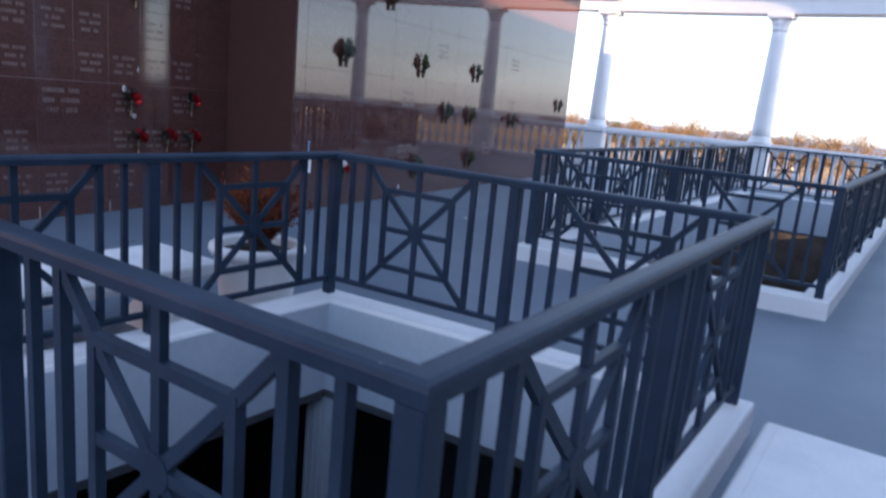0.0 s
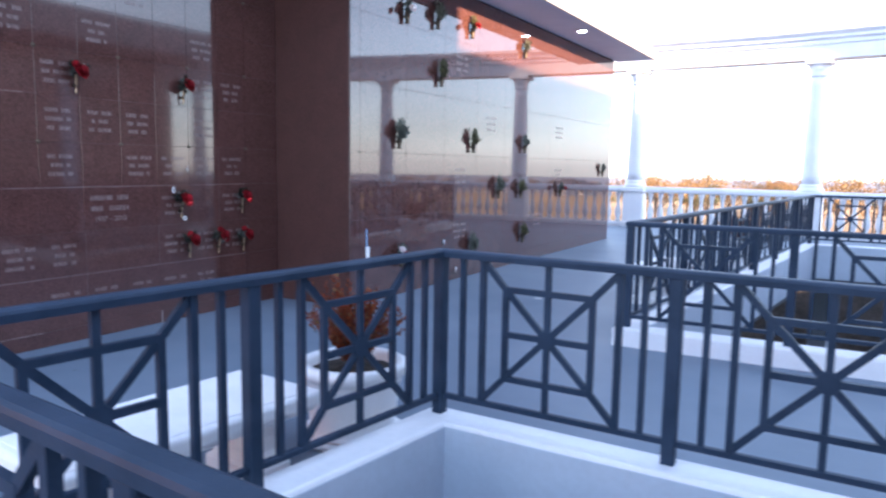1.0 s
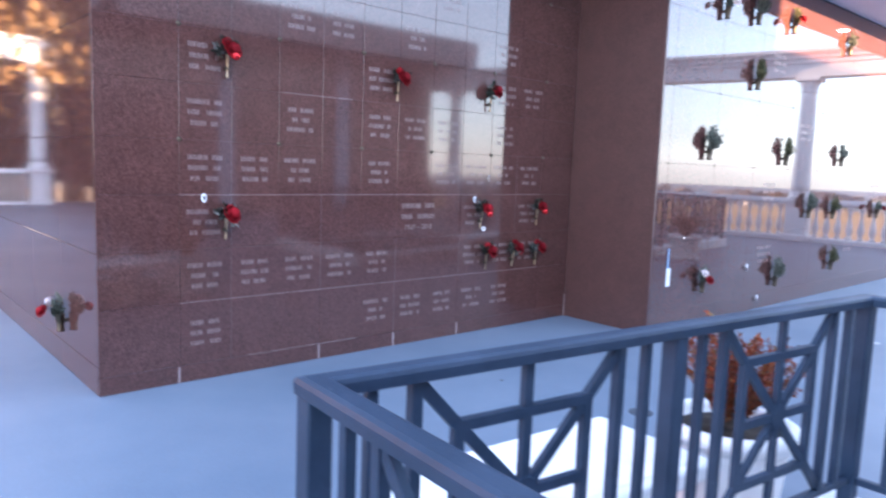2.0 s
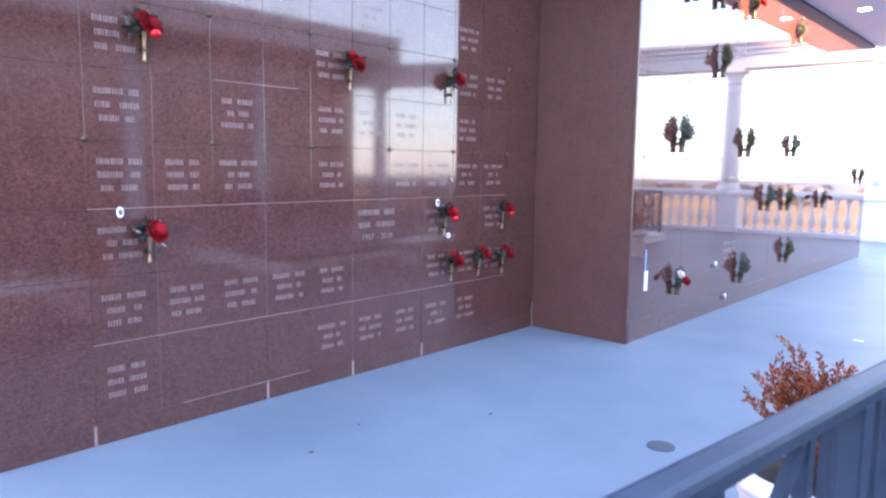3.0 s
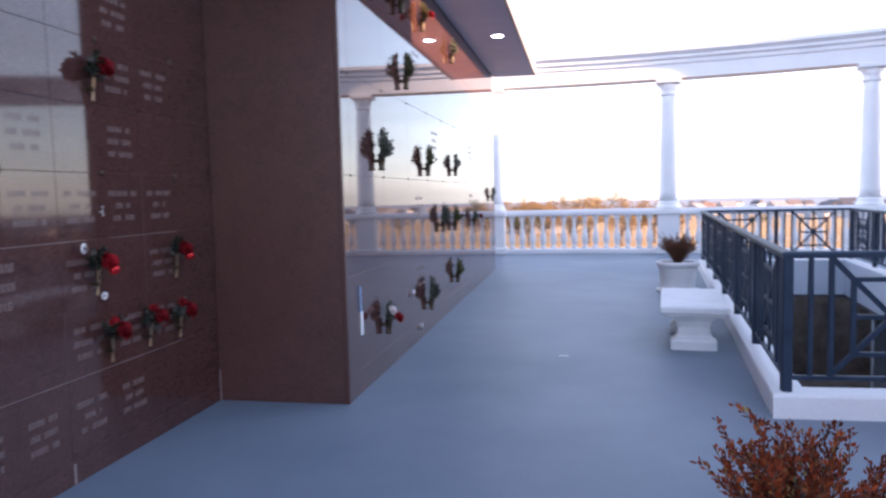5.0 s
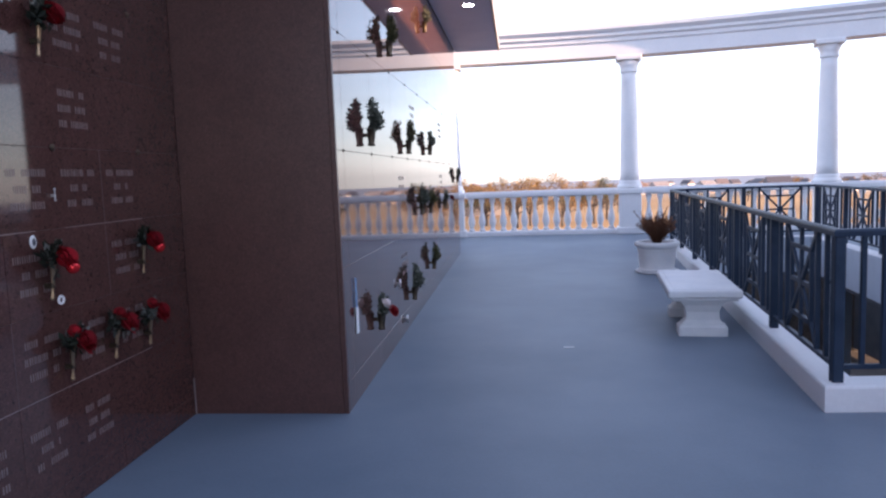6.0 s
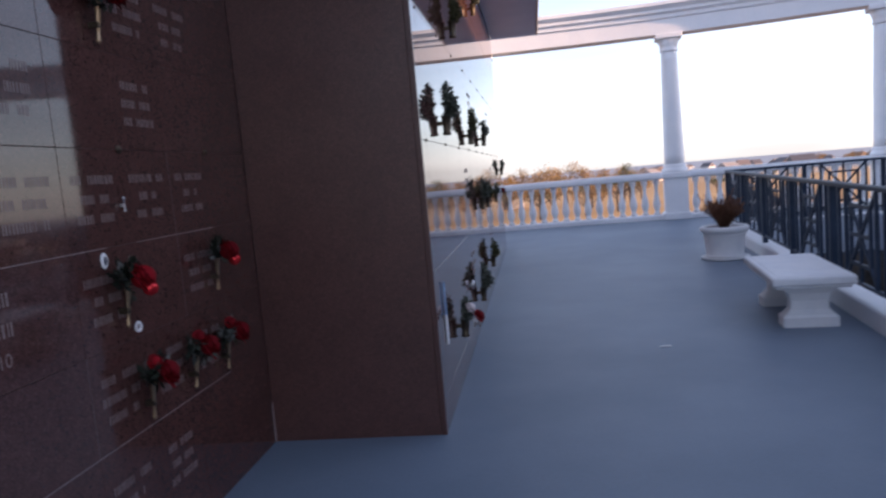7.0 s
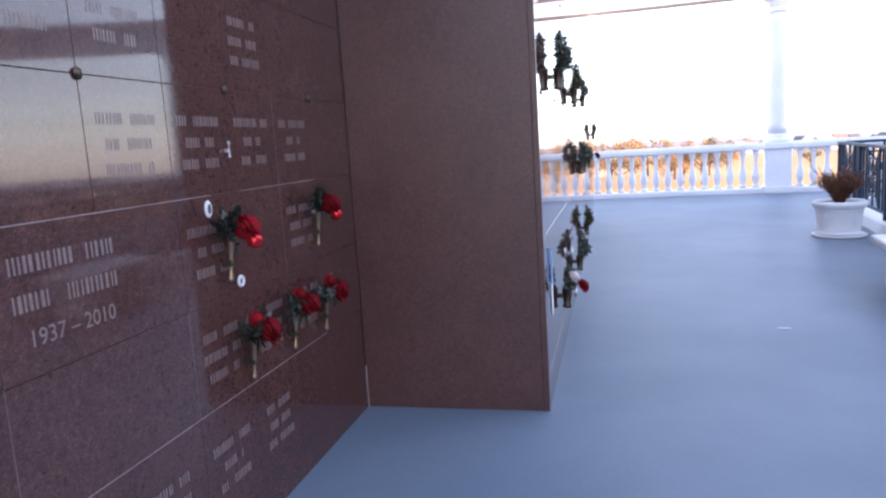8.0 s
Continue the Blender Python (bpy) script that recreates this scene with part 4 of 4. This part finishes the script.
Y1 = Y_PIER + 0.205
YB = [Y_PIER + 0.002, Y1] + [Y1 + 0.94 * k for k in range(1, 10)] + [Y_END]
ZB = [0.0, 0.2, 0.975, 1.75, 2.525, 3.3, 3.95]
for i, (z0, z1) in enumerate(zip(ZB, ZB[1:])):
    for j, (a, b) in enumerate(zip(YB, YB[1:])):
        p = panel(wall_b, XB, a, b, z0, z1, 0.0022)
        if 0 < i < 5 and 0 < j < 10 and r.random() < 0.12:
            inscription(p, (b - a) / 2 - 0.002, (z1 - z0) / 2 + 0.1, 0.42, 0.24, r)
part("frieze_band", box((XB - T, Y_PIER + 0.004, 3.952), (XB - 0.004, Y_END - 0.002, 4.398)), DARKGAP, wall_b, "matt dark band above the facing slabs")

ros_bm = lathe([(0.001, 0.0), (0.016, 0.0), (0.018, 0.006), (0.01, 0.012), (0.001, 0.014)], 14, None, Matrix.Rotation(radians(90), 4, "Y"))
ros_me = bpy.data.meshes.new("rosette")
ros_bm.to_mesh(ros_me)
ros_bm.free()
ros_me.materials.append(BRONZE)
for k in range(0, 11, 2):
    for z in (1.762, 2.548, 3.332):
        shared("rosette", ros_me, wall_a, Matrix.Translation((XA, Y0 + HALF * k, z)))
for y in YB[1:-1]:
    for z in (1.75, 2.525):
        shared("rosette", ros_me, wall_b, Matrix.Translation((XB, y, z)) @ Matrix.Scale(0.6, 4))

for z, y0, y1 in ((0.592, Y0, 7.24), (1.372, Y0, 6.3), (1.372, 6.52, 7.24), (0.13, 3.9, 4.9), (2.157, 4.17, 4.82)):
    part("caulk_run", box((XA - 0.006, y0, z - 0.0017), (XA + 0.0006, y1, z + 0.0017)), LIGHT_CAULK, wall_a, "pale fresh caulk line")
for k, z0, z1 in ((1, 0.13, 1.762), (3, 0.592, 1.372), (5, 0.13, 0.98), (7, 0.592, 0.98), (9, 0.98, 1.762)):
    y = Y0 + HALF * k
    part("caulk_run", box((XA - 0.006, y - 0.0017, z0), (XA + 0.0005, y + 0.0017, z1)), CAULK, wall_a)

# plain slabs on the return, the south end and the corner
bm = box((XA + 0.001, Y_PIER, 0.0), (XB - T - 0.002, Y_PIER + T - 0.001, 4.398), 0.002)
part("return_slab", bm, GRANITE_RETURN, wall_pier)
part("corner_slab", box((XB - T, Y_PIER, 0.0), (XB, Y_PIER + T - 0.001, 4.398)), GRANITE_RETURN, wall_pier)
for i, (z0, z1) in enumerate(zip(ZB, ZB[1:])):
    for j in range(10):
        x1 = XA - 0.915 * j
        part("panel", box((x1 - 0.912, Y_SOUTH, z0 + 0.002), (x1 - (T + 0.0005 if j == 0 else 0), Y_SOUTH + T, z1 - 0.002), 0.001), GRANITE_A, wall_south)
part("frieze_panel", box((-13.5, Y_SOUTH, 3.954), (XA - T - 0.0005, Y_SOUTH + T, 4.398), 0.002), GRANITE, wall_south)
for y in (3.36, 4.53, 5.31, 6.09):
    part("caulk_run", box((XA - 0.01, y - 0.008, 0.0), (XA + 0.001, y + 0.008, 0.12)), LIGHT_CAULK, wall_a)
part("caulk_run", box((XA + 0.002, Y_PIER - 0.014, 0.0), (XA + 0.006, Y_PIER - 0.002, 0.25)), LIGHT_CAULK, wall_a)

# ---- land, trees and houses beyond ----
def land_z(x, y):
    d = math.hypot(x, y)
    z = -4.2 - 3.3 * min(1, max(0, (d - 30) / 150)) - 55 * min(1, max(0, (d - 180) / 3500))
    return z + noise.noise(Vector((x * 0.006, y * 0.006, 0))) * min(3.0, d * 0.01)


bm = bmesh.new()
radii = [0.5, 15, 30, 50, 75, 105, 140, 190, 250, 340, 480, 700, 1000, 1500, 2200, 3200, 4500]
rings = []
for rad in radii:
    rings.append([bm.verts.new((rad * math.cos(a), rad * math.sin(a), land_z(rad * math.cos(a), rad * math.sin(a)))) for a in np.linspace(0, 2 * math.pi, 73)[:-1]])
for a, b in zip(rings, rings[1:]):
    for i in range(72):
        j = (i + 1) % 72
        bm.faces.new((a[i], b[i], b[j], a[j]))
bm.faces.new(rings[0])
bmesh.ops.recalc_face_normals(bm, faces=bm.faces)
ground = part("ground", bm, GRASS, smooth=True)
tagged(ground, "dry golden grassland falling away to the horizon, distance haze painted in", "ground", kind="structure")


def tree(m, seed, h, mat, label, group):
    r = random.Random(seed)
    t = root("tree", m, label, "tree", group)
    wood = bmesh.new()
    stem(wood, Vector((0, 0, -0.5)), Vector((0.05 * h * 0.2, 0, h * 0.45)), h * 0.03, h * 0.018, 7)
    tips = []
    for i in range(11):
        s = Vector((0, 0, h * r.uniform(0.2, 0.45)))
        d = rand_dir(r, 0.1, 0.9)
        e = s + d * h * r.uniform(0.25, 0.42) + Vector((0, 0, h * 0.14))
        stem(wood, s, e, h * 0.012, h * 0.004, 5)
        tips.append(e)
        for _ in range(3):
            e2 = e + rand_dir(r, -0.2, 1) * h * r.uniform(0.08, 0.17)
            stem(wood, s.lerp(e, r.uniform(0.5, 1)), e2, h * 0.005, h * 0.002, 4)
            tips.append(e2)
    part("trunk", wood, BARK, t)
    lv = bmesh.new()
    for e in tips:
        for _ in range(34):
            c = e + Vector((r.gauss(0, 1), r.gauss(0, 1), r.gauss(0, 0.8))) * h * 0.055
            leaf(lv, c, rand_dir(r), rand_dir(r), h * r.uniform(0.02, 0.045), h * r.uniform(0.014, 0.028))
    part("crown", lv, mat, t)
    return t


protos = []
for k, (h, mat, lab) in enumerate(((7.5, GOLD, "golden autumn tree on the slope"), (6.5, OLIVE, "olive-brown tree on the slope"), (8.5, GOLD, "tall golden-brown tree on the slope"))):
    protos.append(tree(Matrix.Translation((-40 + 9 * k, 128 + 5 * k, land_z(-40 + 9 * k, 128))), 80 + k, h, mat, lab, "trees on the slope"))
r = random.Random(33)
for i in range(110):
    if i < 44:          # a broken row of trees before the town
        az, d, k = -26 + 34 * i / 44 + r.uniform(-0.7, 0.7), r.uniform(98, 150), r.uniform(0.7, 1.02)
    elif i < 60:
        az, d, k = r.uniform(-55, -24), r.uniform(115, 300), r.uniform(0.7, 1.1)
    else:
        az, d, k = r.uniform(9, 62), r.uniform(130, 520), r.uniform(0.4, 0.75)
    x, y = d * math.sin(radians(az)), d * math.cos(radians(az))
    copy_thing(protos[i % 3], Matrix.Translation((x, y, land_z(x, y))) @ Matrix.Rotation(r.uniform(0, 6.3), 4, "Z") @ Matrix.Diagonal((k * 1.15, k * 1.15, k, 1)))
for i in range(60):
    x, y = r.uniform(-58, -27), r.uniform(-22, 6)
    copy_thing(protos[(i % 2) * 2], Matrix.Translation((x, y, land_z(x, y) + 0.5)) @ Matrix.Rotation(r.uniform(0, 6.3), 4, "Z") @ Matrix.Diagonal((1.5, 1.5, 1.9, 1)))


def house(m, w, d, h, label):
    t = root("house", m, label, "house", "far houses")
    part("wall", box((-w, -d, -1), (w, d, h)), HOUSE, t)
    part("roof", loft([[(-w - 0.4, y, h), (w + 0.4, y, h), (0.05, y, h + w * 0.6), (-0.05, y, h + w * 0.6)] for y in (-d - 0.4, d + 0.4)]), ROOFING, t)
    for s in (-0.5, 0.5):
        part("window", box((s * w - 0.6, -d - 0.05, 1), (s * w + 0.6, -d + 0.02, 2.4)), PANE, t)
    return t


h0 = house(Matrix.Translation((-11, 152, land_z(-11, 152))), 6, 4, 3.2, "small pale house among trees below the terrace")
for i in range(130):
    az = r.uniform(7, 60)
    d = r.uniform(210, 420) if i % 2 else r.uniform(400, 900)
    x, y = d * math.sin(radians(az)), d * math.cos(radians(az))
    copy_thing(h0, Matrix.Translation((x, y, land_z(x, y))) @ Matrix.Rotation(r.uniform(0, 6.3), 4, "Z") @ Matrix.Diagonal((*[r.uniform(0.5, 0.75)] * 3, 1)))
